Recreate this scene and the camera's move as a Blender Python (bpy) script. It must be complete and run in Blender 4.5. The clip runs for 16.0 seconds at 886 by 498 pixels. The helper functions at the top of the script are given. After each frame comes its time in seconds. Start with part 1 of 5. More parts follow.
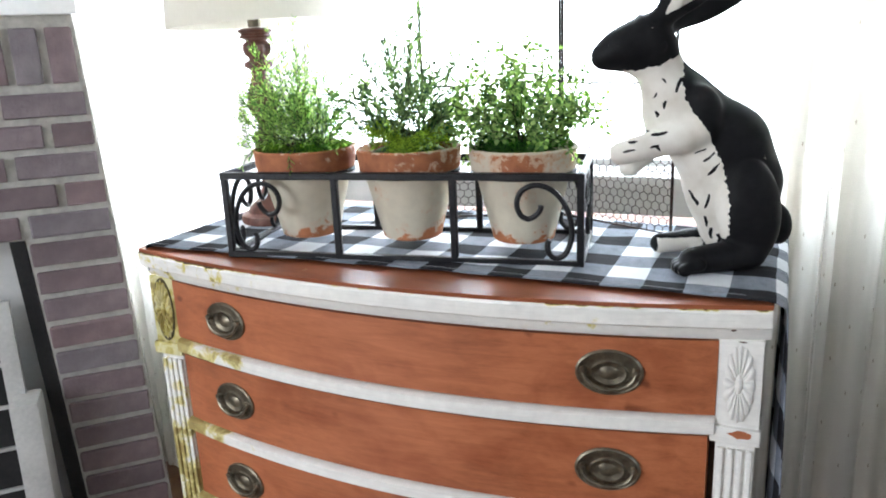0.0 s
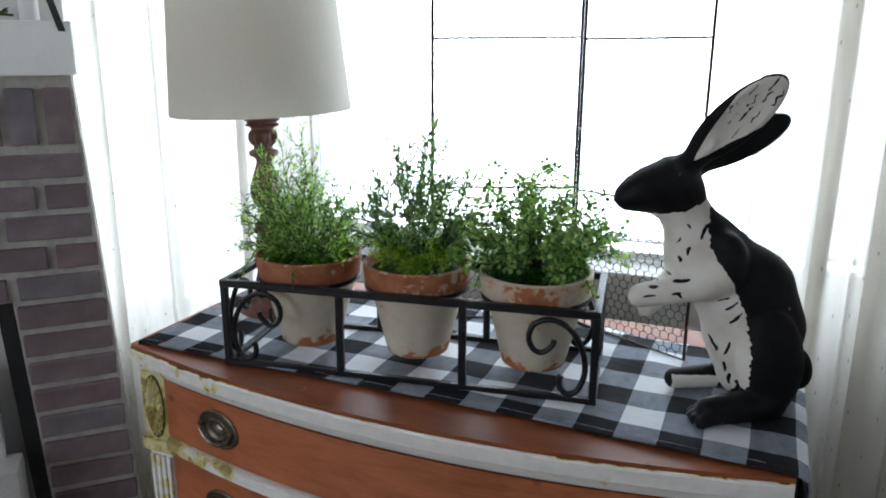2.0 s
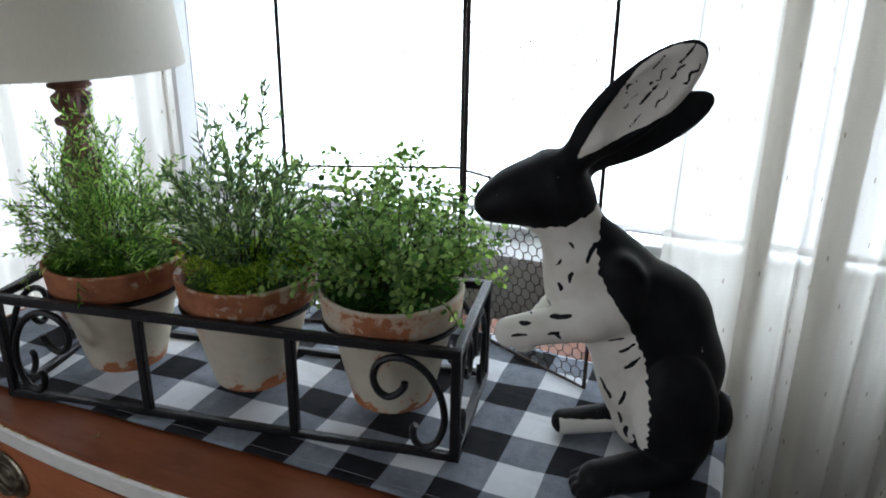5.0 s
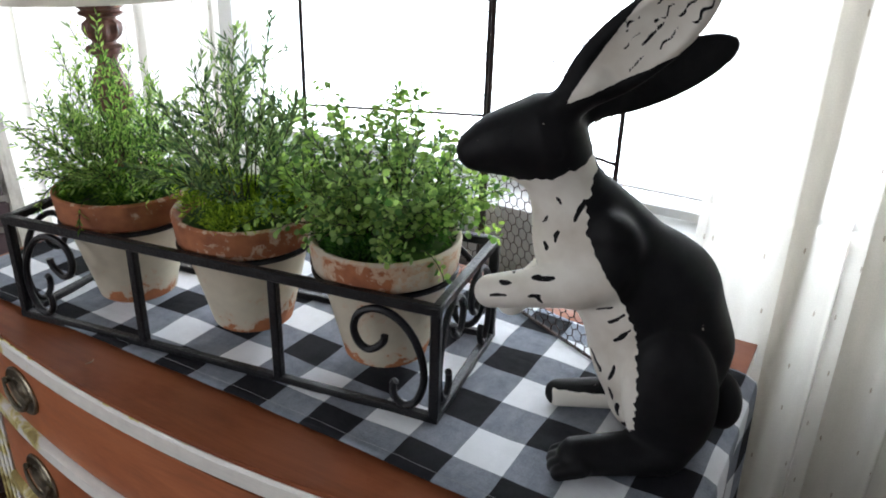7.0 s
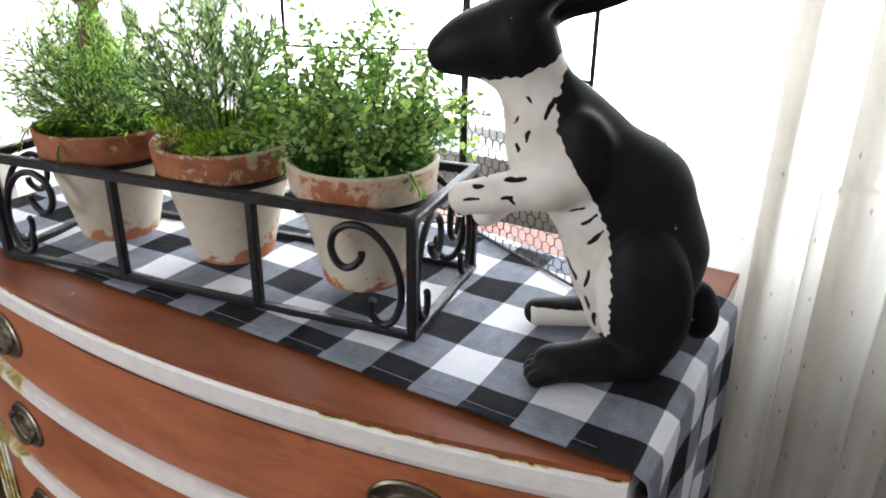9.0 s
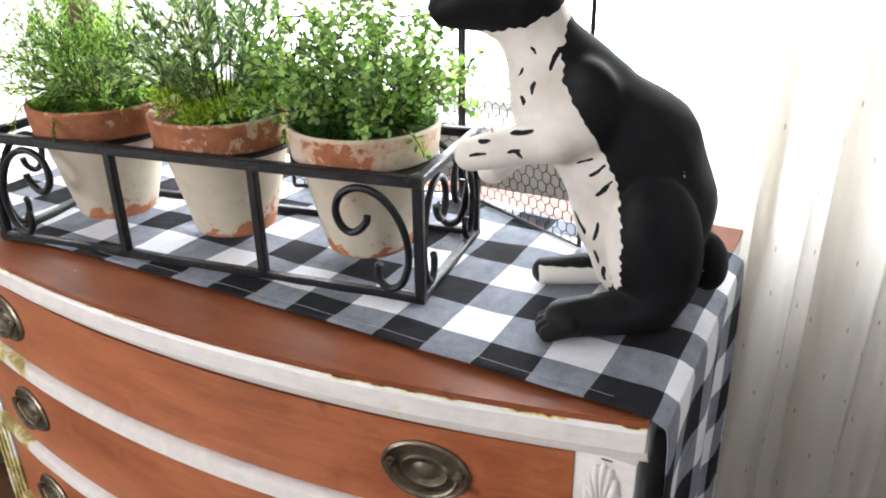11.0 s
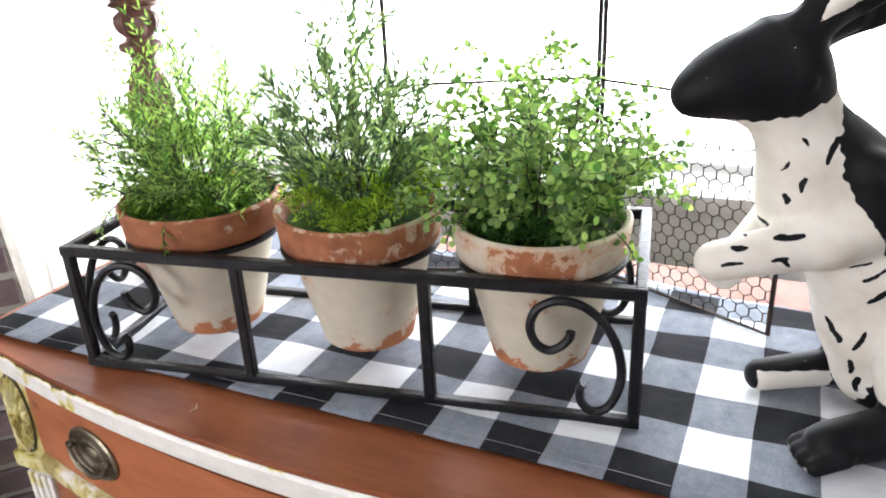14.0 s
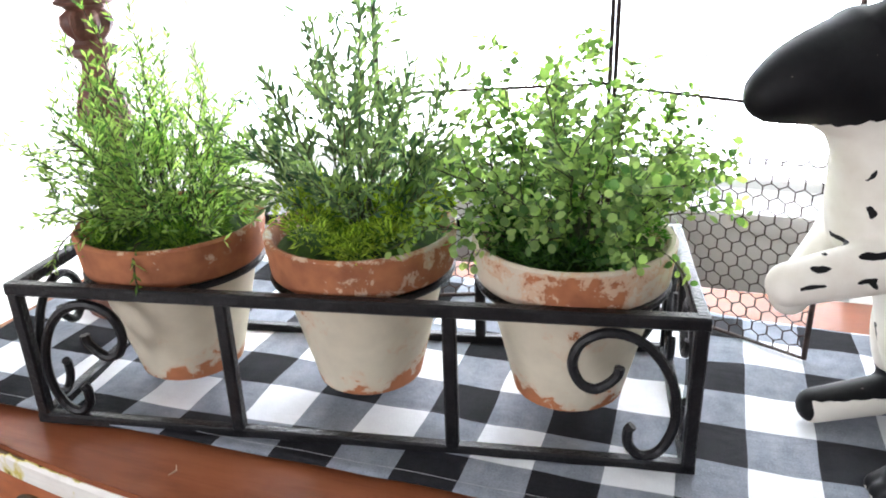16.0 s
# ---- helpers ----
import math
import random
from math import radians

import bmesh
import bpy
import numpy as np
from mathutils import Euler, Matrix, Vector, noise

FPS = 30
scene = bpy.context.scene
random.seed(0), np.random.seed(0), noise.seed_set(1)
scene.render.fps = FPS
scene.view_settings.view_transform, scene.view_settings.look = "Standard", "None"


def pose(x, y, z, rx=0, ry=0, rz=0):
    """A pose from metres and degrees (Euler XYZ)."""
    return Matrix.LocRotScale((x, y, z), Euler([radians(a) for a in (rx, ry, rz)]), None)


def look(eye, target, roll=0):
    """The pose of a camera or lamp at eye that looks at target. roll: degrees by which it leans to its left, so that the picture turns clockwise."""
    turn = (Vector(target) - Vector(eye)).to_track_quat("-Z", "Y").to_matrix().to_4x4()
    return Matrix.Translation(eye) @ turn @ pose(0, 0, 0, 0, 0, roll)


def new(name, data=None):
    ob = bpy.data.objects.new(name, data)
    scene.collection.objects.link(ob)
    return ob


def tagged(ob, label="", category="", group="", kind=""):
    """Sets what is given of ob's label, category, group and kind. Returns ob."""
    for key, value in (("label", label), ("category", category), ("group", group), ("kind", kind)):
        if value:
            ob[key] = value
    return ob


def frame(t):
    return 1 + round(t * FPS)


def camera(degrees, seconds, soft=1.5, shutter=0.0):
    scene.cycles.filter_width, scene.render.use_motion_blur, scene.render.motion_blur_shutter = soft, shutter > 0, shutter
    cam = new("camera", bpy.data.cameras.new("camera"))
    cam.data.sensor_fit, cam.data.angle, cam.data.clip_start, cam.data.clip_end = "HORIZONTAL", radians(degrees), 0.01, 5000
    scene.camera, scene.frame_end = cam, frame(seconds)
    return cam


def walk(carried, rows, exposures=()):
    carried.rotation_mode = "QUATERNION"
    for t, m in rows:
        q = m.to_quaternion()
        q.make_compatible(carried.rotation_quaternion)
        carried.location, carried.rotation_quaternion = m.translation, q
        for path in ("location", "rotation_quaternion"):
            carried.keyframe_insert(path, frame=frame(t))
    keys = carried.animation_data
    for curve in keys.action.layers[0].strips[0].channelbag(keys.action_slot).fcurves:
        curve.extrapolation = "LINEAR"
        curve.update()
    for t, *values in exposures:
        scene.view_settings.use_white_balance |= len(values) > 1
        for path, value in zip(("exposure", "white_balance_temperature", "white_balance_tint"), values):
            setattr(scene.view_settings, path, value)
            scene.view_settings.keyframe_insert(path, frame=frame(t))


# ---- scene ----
cam = camera(60.1, 16.0, soft=1.9)
METRES, EYE, TILT, LEAN, TURN = 1.3, 1.238, -15.5, 2.4, 23.5
ROWS = [
    (0.0, 0.0, 0.0, 0.0, -0.0, 0.0, -0.0),
    (0.5, -0.0031, 0.0106, 0.0373, 0.39, 0.8, -0.82),
    (1.0, -0.0083, 0.0163, 0.082, -0.08, 1.25, -1.55),
    (1.5, -0.0159, 0.0246, 0.1173, -0.07, 0.36, -2.12),
    (2.0, -0.026, 0.0358, 0.1446, -0.78, 0.15, -2.5),
    (2.5, -0.0297, 0.0673, 0.1615, -2.15, -0.59, -2.5),
    (3.0, -0.0202, 0.1079, 0.1813, -4.21, -1.09, -1.99),
    (3.5, -0.0077, 0.1481, 0.1934, -4.59, -2.09, -1.76),
    (4.0, 0.0293, 0.1815, 0.2094, -5.16, -3.22, -1.41),
    (6.5, 0.1935, 0.2839, 0.2323, 4.82, -8.46, -5.61),
    (7.0, 0.2066, 0.2834, 0.2227, 5.78, -8.92, -5.67),
    (7.5, 0.2205, 0.2792, 0.2109, 6.51, -8.56, -5.66),
    (8.0, 0.227, 0.2754, 0.1914, 6.61, -8.01, -5.56),
    (8.5, 0.2307, 0.274, 0.1719, 6.15, -8.2, -5.34),
    (9.0, 0.2341, 0.2737, 0.1506, 5.66, -8.36, -4.82),
    (11.5, 0.2126, 0.2708, 0.1237, 4.9, -9.44, -2.52),
    (12.0, 0.1836, 0.2707, 0.135, 5.09, -9.82, -2.05),
    (12.5, 0.145, 0.2811, 0.1504, 3.66, -9.86, -1.26),
    (13.0, 0.102, 0.3114, 0.1646, 2.21, -9.72, -0.66),
    (13.5, 0.0668, 0.3404, 0.1751, 1.31, -8.63, -0.49),
    (14.0, 0.0315, 0.3696, 0.1813, 0.7, -7.98, -0.01),
    (14.5, 0.0043, 0.3906, 0.1799, -0.79, -7.28, 0.31),
    (15.0, -0.0223, 0.4034, 0.1775, -2.87, -6.91, 0.59),
    (15.5, -0.0357, 0.4212, 0.1759, -5.01, -6.56, 1.09),
    (16.0, -0.0287, 0.4432, 0.1785, -4.57, -6.74, 0.62),
]
EXPOSURES = [(0.0, 0.85, 6200, 10), (0.5, 0.65, 6150, 10), (1.0, 0.25, 6100, 10), (1.5, -0.1, 6050, 10), (2.5, -0.76, 6050, 10), (4.0, -1.0, 6050, 10), (6.5, -0.37, 6350, 13), (8.0, 0.05, 6450, 13), (9.0, 0.43, 6500, 15), (11.5, 0.95, 6650, 16), (13.5, 0.92, 6620, 16), (16.0, 0.84, 6500, 15)]
walk(cam, [(t, pose(0.507, -1.012, EYE, TILT, LEAN, TURN) @ pose(METRES * x, METRES * y, METRES * z, 90 + pitch, roll, yaw)) for t, x, y, z, yaw, pitch, roll in ROWS],
     exposures=EXPOSURES)

# ---- world and lights ----
world = bpy.data.worlds.new("sky")
scene.world = world
world.use_nodes = True
_nt = world.node_tree
_sky = _nt.nodes.new("ShaderNodeTexSky")
_sky.sky_type = 'NISHITA'
_sky.sun_disc = False
_sky.sun_elevation, _sky.sun_rotation = radians(50), radians(20)
_bg = _nt.nodes["Background"]
_nt.links.new(_sky.outputs[0], _bg.inputs[0])
_bg.inputs[1].default_value = 0.12

sun_data = bpy.data.lights.new("sun", 'SUN')
sun_data.energy, sun_data.angle, sun_data.color = 0.8, radians(15), (1, 0.96, 0.9)
sun = new("sun", sun_data)
sun.matrix_world = look((1, 6, 8), (0, 0, 0))

BACKDROP_GLOW = 11.0
SIDE_FILL = 3.5
REAR_FILL = 52.0


def fill_lamp(name, eye, target, w, h, power):
    d = bpy.data.lights.new(name, 'AREA')
    d.shape, d.size, d.size_y, d.energy, d.color = 'RECTANGLE', w, h, power, (0.95, 0.97, 1.0)
    o = new(name, d)
    o.matrix_world = look(eye, target)
    return o


# Unseen fill lamps added to brighten the dresser front; their places are assumed.
fill_lamp("side_fill_light", (2.93, -1.6, 1.5), (0, -1.6, 1.2), 1.5, 1.3, SIDE_FILL)
fill_lamp("rear_fill_light", (-2.0, -3.53, 1.55), (0.0, 0, 1.0), 2.0, 1.4, REAR_FILL)


# ---- materials ----
def nodes_of(name, rough=0.5, metal=0.0, spec=0.5):
    m = bpy.data.materials.new(name)
    m.use_nodes = True
    b = m.node_tree.nodes["Principled BSDF"]
    b.inputs["Roughness"].default_value, b.inputs["Metallic"].default_value = rough, metal
    b.inputs["Specular IOR Level"].default_value = spec
    return m, m.node_tree, b


def N(t, kind, **values):
    n = t.nodes.new("ShaderNode" + kind)
    for k, v in values.items():
        if k in n.inputs:
            n.inputs[k].default_value = v
    return n


def rgb(c):
    return (*c, 1.0)


def coords(t, scale=(1, 1, 1), obj=True):
    c, mp = N(t, "TexCoord"), N(t, "Mapping")
    mp.inputs["Scale"].default_value = scale
    t.links.new(c.outputs["Object" if obj else "UV"], mp.inputs[0])
    return mp.outputs[0]


def ramp(t, fac, stops, hard=False):
    r = N(t, "ValToRGB")
    e = r.color_ramp.elements
    while len(e) < len(stops):
        e.new(0.5)
    for el, (p, c) in zip(e, stops):
        el.position, el.color = p, rgb(c)
    if hard:
        r.color_ramp.interpolation = 'CONSTANT'
    t.links.new(fac, r.inputs[0])
    return r.outputs[0]


def noise_tex(t, vec, scale, detail=4, rough=0.55, dist=0.0):
    n = N(t, "TexNoise", Scale=scale, Detail=detail, Roughness=rough, Distortion=dist)
    t.links.new(vec, n.inputs["Vector"])
    return n.outputs["Fac"]


def mixc(t, fac, a, b, mode='MIX'):
    m = N(t, "Mix")
    m.data_type, m.blend_type = 'RGBA', mode
    for v, i in ((fac, 0), (a, 6), (b, 7)):
        if isinstance(v, (int, float)):
            m.inputs[i].default_value = v
        elif isinstance(v, tuple):
            m.inputs[i].default_value = rgb(v)
        else:
            t.links.new(v, m.inputs[i])
    return m.outputs[2]


def math_n(t, op, a, b=0.0, c=0.0):
    m = N(t, "Math")
    m.operation = op
    for v, i in ((a, 0), (b, 1), (c, 2)):
        if isinstance(v, (int, float)):
            m.inputs[i].default_value = v
        else:
            t.links.new(v, m.inputs[i])
    return m.outputs[0]


def bump(t, b, height, strength=0.3, dist=0.002):
    n = N(t, "Bump", Strength=strength, Distance=dist)
    t.links.new(height, n.inputs["Height"])
    t.links.new(n.outputs[0], b.inputs["Normal"])


def mottled(name, c1, c2, scale=8, rough=0.5, metal=0.0, bumpy=0.15, stretch=(1, 1, 1), spec=0.5, fine=90):
    m, t, b = nodes_of(name, rough, metal, spec)
    v = coords(t, stretch)
    a, f = noise_tex(t, v, scale, 5), noise_tex(t, v, fine, 3)
    mixed = math_n(t, 'MULTIPLY_ADD', f, 0.35, math_n(t, 'MULTIPLY', a, 0.7))
    t.links.new(ramp(t, mixed, [(0.36, c1), (0.68, c2)]), b.inputs["Base Color"])
    t.links.new(math_n(t, 'MULTIPLY_ADD', a, 0.25, rough - 0.12), b.inputs["Roughness"])
    bump(t, b, f, bumpy)
    return m


def wood_mat(name, dark, mid, light, grain=(1.2, 14, 14), rough=0.38, spec=0.5):
    m, t, b = nodes_of(name, rough, spec=spec)
    v = coords(t, grain)
    big = noise_tex(t, coords(t, (2.2, 4, 4)), 2.0, 4, 0.6, 0.6)
    g = noise_tex(t, v, 5, 6, 0.65, 1.2)
    fine = noise_tex(t, coords(t, (6, 120, 120)), 6, 3)
    k = math_n(t, 'MULTIPLY_ADD', big, 0.45, math_n(t, 'MULTIPLY_ADD', g, 0.4, math_n(t, 'MULTIPLY', fine, 0.15)))
    col = ramp(t, k, [(0.34, dark), (0.5, mid), (0.66, light)])
    spots = ramp(t, noise_tex(t, coords(t, (1, 1.6, 1.6)), 16, 2, 0.4), [(0.70, (1, 1, 1)), (0.76, (0.42, 0.33, 0.3))])
    stain = ramp(t, noise_tex(t, coords(t, (1, 1.3, 1.3)), 7, 4, 0.6, 0.5), [(0.50, (1, 1, 1)), (0.72, (0.66, 0.52, 0.46))])
    t.links.new(mixc(t, 0.8, mixc(t, 0.8, col, stain, 'MULTIPLY'), spots, 'MULTIPLY'), b.inputs["Base Color"])
    t.links.new(math_n(t, 'MULTIPLY_ADD', g, 0.2, rough - 0.1), b.inputs["Roughness"])
    bump(t, b, fine, 0.08)
    return m


def chipped_paint(name, under, top, scale=22, amount=0.5, edge=(0.40, 0.36, 0.08), rough=0.5, wear_axis=None, soft=0.02, under2=None, crisp=0.62, brushed=0.32):
    """Paint over another colour, worn through in patches with a yellowed rim."""
    m, t, b = nodes_of(name, rough)
    v = coords(t)
    n = noise_tex(t, v, scale, 7, crisp, 0.4)
    big = noise_tex(t, v, scale * 0.22, 2)
    k = math_n(t, 'MULTIPLY_ADD', big, 0.55, math_n(t, 'MULTIPLY', n, 0.6))
    if wear_axis is not None:
        k = math_n(t, 'ADD', k, wear_axis(t))
    shade = ramp(t, noise_tex(t, v, 60, 3), [(0.3, tuple(c * 0.9 for c in top)), (0.7, top)])
    streaks = ramp(t, noise_tex(t, coords(t, (5, 90, 210)), 1.0, 4, 0.6), [(0.34, (0.80, 0.80, 0.80)), (0.52, (1, 1, 1))])
    shade = mixc(t, brushed, shade, streaks, 'MULTIPLY')
    un = ramp(t, noise_tex(t, v, 45, 3), [(0.35, under2 or tuple(c * 0.75 for c in under)), (0.65, under)])
    f1 = ramp(t, k, [(amount, (0, 0, 0)), (amount + soft, (1, 1, 1))])
    f2 = ramp(t, k, [(amount - 0.07, (0, 0, 0)), (amount - 0.07 + soft * 3, (1, 1, 1))])
    col = mixc(t, f2, shade, edge)
    col = mixc(t, f1, col, un)
    t.links.new(col, b.inputs["Base Color"])
    h = math_n(t, 'SUBTRACT', math_n(t, 'MULTIPLY', noise_tex(t, v, 120, 2), 0.3), f1)
    bump(t, b, h, 0.35, 0.001)
    return m


def left_wear(strength=0.22, top=0.0):
    """More wear towards the dresser's left end."""
    def f(t):
        c, sep = N(t, "TexCoord"), N(t, "SeparateXYZ")
        t.links.new(c.outputs["Object"], sep.inputs[0])
        r = N(t, "MapRange")
        t.links.new(sep.outputs[0], r.inputs[0])
        r.inputs[1].default_value, r.inputs[2].default_value = -0.24, -0.40
        r.inputs[3].default_value, r.inputs[4].default_value = 0.0, strength
        return r.outputs[0]
    return f


def pot_variation(t):
    """The lip keeps most of its wash."""
    c, sep = N(t, "TexCoord"), N(t, "SeparateXYZ")
    t.links.new(c.outputs["Object"], sep.inputs[0])
    r = N(t, "MapRange")
    t.links.new(sep.outputs[2], r.inputs[0])
    r.inputs[1].default_value, r.inputs[2].default_value = 0.1465, 0.1505
    r.inputs[3].default_value, r.inputs[4].default_value = 0.0, -0.07
    return r.outputs[0]


def base_wear(t):
    """Wash worn off towards the pot's foot."""
    c, sep = N(t, "TexCoord"), N(t, "SeparateXYZ")
    t.links.new(c.outputs["Object"], sep.inputs[0])
    r = N(t, "MapRange")
    t.links.new(sep.outputs[2], r.inputs[0])
    r.inputs[1].default_value, r.inputs[2].default_value = 0.036, 0.002
    r.inputs[3].default_value, r.inputs[4].default_value = 0.0, 0.17
    return r.outputs[0]


def edge_wear(t):
    """Paint rubbed off along the upper arris, most at the left end."""
    c, sep = N(t, "TexCoord"), N(t, "SeparateXYZ")
    t.links.new(c.outputs["Object"], sep.inputs[0])
    r, l = N(t, "MapRange"), N(t, "MapRange")
    t.links.new(sep.outputs[2], r.inputs[0])
    r.inputs[1].default_value, r.inputs[2].default_value = 0.8790, 0.8817
    r.inputs[3].default_value, r.inputs[4].default_value = 0.0, 0.135
    t.links.new(sep.outputs[0], l.inputs[0])
    l.inputs[1].default_value, l.inputs[2].default_value = -0.30, -0.52
    l.inputs[3].default_value, l.inputs[4].default_value = 0.0, 0.07
    e = N(t, "MapRange")
    t.links.new(sep.outputs[0], e.inputs[0])
    e.inputs[1].default_value, e.inputs[2].default_value = -0.435, -0.455
    e.inputs[3].default_value, e.inputs[4].default_value = 0.0, 0.09
    total = math_n(t, 'ADD', math_n(t, 'ADD', r.outputs[0], l.outputs[0]), e.outputs[0])
    for middle, reach, more in ((-0.33, 0.11, 0.12), (0.285, 0.085, 0.10), (0.525, 0.03, 0.14)):
        far = math_n(t, 'DIVIDE', math_n(t, 'ABSOLUTE', math_n(t, 'SUBTRACT', sep.outputs[0], middle)), reach)
        total = math_n(t, 'ADD', total, math_n(t, 'MULTIPLY', math_n(t, 'MAXIMUM', math_n(t, 'SUBTRACT', 1.0, far), 0.0), more))
    return total


WOOD = wood_mat("cherry_veneer", (0.24, 0.074, 0.030), (0.41, 0.132, 0.054), (0.52, 0.184, 0.080))
WOOD_TOP = wood_mat("cherry_top", (0.20, 0.060, 0.026), (0.275, 0.085, 0.037), (0.325, 0.108, 0.049), (0.8, 9, 9), rough=0.40, spec=0.19)
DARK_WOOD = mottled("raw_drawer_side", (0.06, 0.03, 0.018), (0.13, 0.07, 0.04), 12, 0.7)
WHITE = chipped_paint("white_paint", (0.30, 0.10, 0.04), (0.86, 0.84, 0.79), 24, 0.93, (0.52, 0.46, 0.14), 0.42)
EDGE_PAINT = chipped_paint("chipped_edge_paint", (0.10, 0.055, 0.02), (0.86, 0.84, 0.785), 36, 0.80, (0.62, 0.53, 0.12), 0.45, edge_wear)
WHITE_WORN = chipped_paint("worn_white_paint", (0.44, 0.36, 0.13), (0.86, 0.84, 0.785), 30, 0.83, (0.62, 0.55, 0.22), 0.45, left_wear(0.30), under2=(0.30, 0.22, 0.07))
PILASTER_WORN = chipped_paint("worn_pilaster_paint", (0.44, 0.36, 0.13), (0.86, 0.84, 0.785), 30, 0.76, (0.62, 0.55, 0.22), 0.45, left_wear(0.14), under2=(0.30, 0.22, 0.07))
YELLOWED = chipped_paint("yellowed_paint", (0.34, 0.26, 0.07), (0.68, 0.63, 0.34), 44, 0.60, (0.52, 0.44, 0.12), 0.55, crisp=0.7)
GROUND_GREEN = mottled("dark_worn_ground", (0.015, 0.012, 0.006), (0.11, 0.085, 0.025), 40, 0.6)
BRASS = mottled("aged_brass", (0.075, 0.064, 0.046), (0.27, 0.235, 0.17), 30, 0.34, 0.85, 0.2)
IRON = mottled("black_iron", (0.004, 0.004, 0.005), (0.012, 0.012, 0.014), 55, 0.40, 0.0, 0.6, spec=0.32, fine=240)
TERRAS = [chipped_paint("whitewashed_terracotta", (0.46, 0.17, 0.07), (0.61, 0.555, 0.435), 70, keep, (0.58, 0.47, 0.35), 0.8, base_wear, 0.012, crisp=0.74, brushed=0.0) for keep in (0.735, 0.70, 0.685)]
RIMS = [chipped_paint("terracotta_rim", (0.41, 0.150, 0.062), (0.60, 0.52, 0.41), 48, wash, (0.56, 0.38, 0.26), 0.8, pot_variation, 0.012, under2=(0.27, 0.095, 0.042), crisp=0.74, brushed=0.0) for wash in (0.43, 0.505, 0.60)]
PLASTER = mottled("white_wall", (0.70, 0.69, 0.66), (0.78, 0.77, 0.74), 3, 0.8)
TRIM = mottled("white_trim", (0.76, 0.76, 0.75), (0.84, 0.84, 0.83), 6, 0.45)
# The fire screen's white, darkened in colour for the weak light low by the hearth.
SCREEN_PAINT = mottled("shaded_white_paint", (0.34, 0.335, 0.32), (0.50, 0.49, 0.465), 6, 0.6)
CEIL = mottled("ceiling_white", (0.76, 0.76, 0.75), (0.82, 0.82, 0.81), 3, 0.9)
MORTAR = mottled("mortar", (0.32, 0.305, 0.275), (0.48, 0.46, 0.42), 30, 0.95, bumpy=0.8)
SOOT = mottled("soot_black", (0.006, 0.006, 0.006), (0.018, 0.017, 0.016), 10, 0.9)
LAMP_WOOD = wood_mat("lamp_wood", (0.05, 0.02, 0.014), (0.14, 0.055, 0.038), (0.26, 0.13, 0.09), (10, 10, 1.5), 0.5)
MOSS = mottled("moss", (0.012, 0.035, 0.005), (0.07, 0.15, 0.018), 60, 0.9, bumpy=0.8)


def brick_mat():
    m, t, b = nodes_of("old_brick", 0.9)
    v = coords(t)
    info = N(t, "ObjectInfo")
    base = ramp(t, info.outputs["Random"], [(0.0, (0.155, 0.118, 0.125)), (0.35, (0.20, 0.137, 0.142)), (0.7, (0.19, 0.165, 0.178)), (1.0, (0.20, 0.132, 0.135))])
    n = ramp(t, noise_tex(t, v, 14, 5), [(0.3, (0.62, 0.62, 0.62)), (0.7, (1.15, 1.15, 1.15))])
    t.links.new(mixc(t, 1.0, base, n, 'MULTIPLY'), b.inputs["Base Color"])
    bump(t, b, noise_tex(t, v, 110, 4), 0.6, 0.003)
    return m


BRICK = brick_mat()


def leaf_mat(name, dark, light, rough=0.45, mid=0.55, through_tint=(1.5, 1.68, 0.80)):
    m, t, b = nodes_of(name, rough)
    g = N(t, "NewGeometry")
    col = ramp(t, g.outputs["Random Per Island"], [(0.0, dark), (mid, tuple((a + c) / 2 for a, c in zip(dark, light))), (1.0, light)])
    t.links.new(col, b.inputs["Base Color"])
    tr = N(t, "BsdfTranslucent")
    t.links.new(mixc(t, 1.0, col, through_tint, 'MULTIPLY'), tr.inputs[0])
    mx = N(t, "MixShader")
    mx.inputs[0].default_value = 0.58
    t.links.new(b.outputs[0], mx.inputs[1])
    t.links.new(tr.outputs[0], mx.inputs[2])
    t.links.new(mx.outputs[0], t.nodes["Material Output"].inputs[0])
    return m


FERN = leaf_mat("fern_green", (0.050, 0.135, 0.034), (0.37, 0.51, 0.18))
ROSEMARY = leaf_mat("rosemary_green", (0.024, 0.066, 0.042), (0.34, 0.47, 0.20), mid=0.78, through_tint=(1.5, 1.55, 0.95))
ROUND_LEAF = leaf_mat("round_leaf_green", (0.045, 0.122, 0.036), (0.40, 0.53, 0.21))
MOSS_TUFTS = [leaf_mat("moss_tuft_green", d, l, 0.8) for d, l in (((0.02, 0.06, 0.008), (0.20, 0.33, 0.05)), ((0.04, 0.10, 0.010), (0.46, 0.58, 0.08)), ((0.008, 0.04, 0.010), (0.08, 0.20, 0.035)))]
STEM = mottled("stem_brown", (0.03, 0.028, 0.012), (0.07, 0.075, 0.025), 40, 0.7)


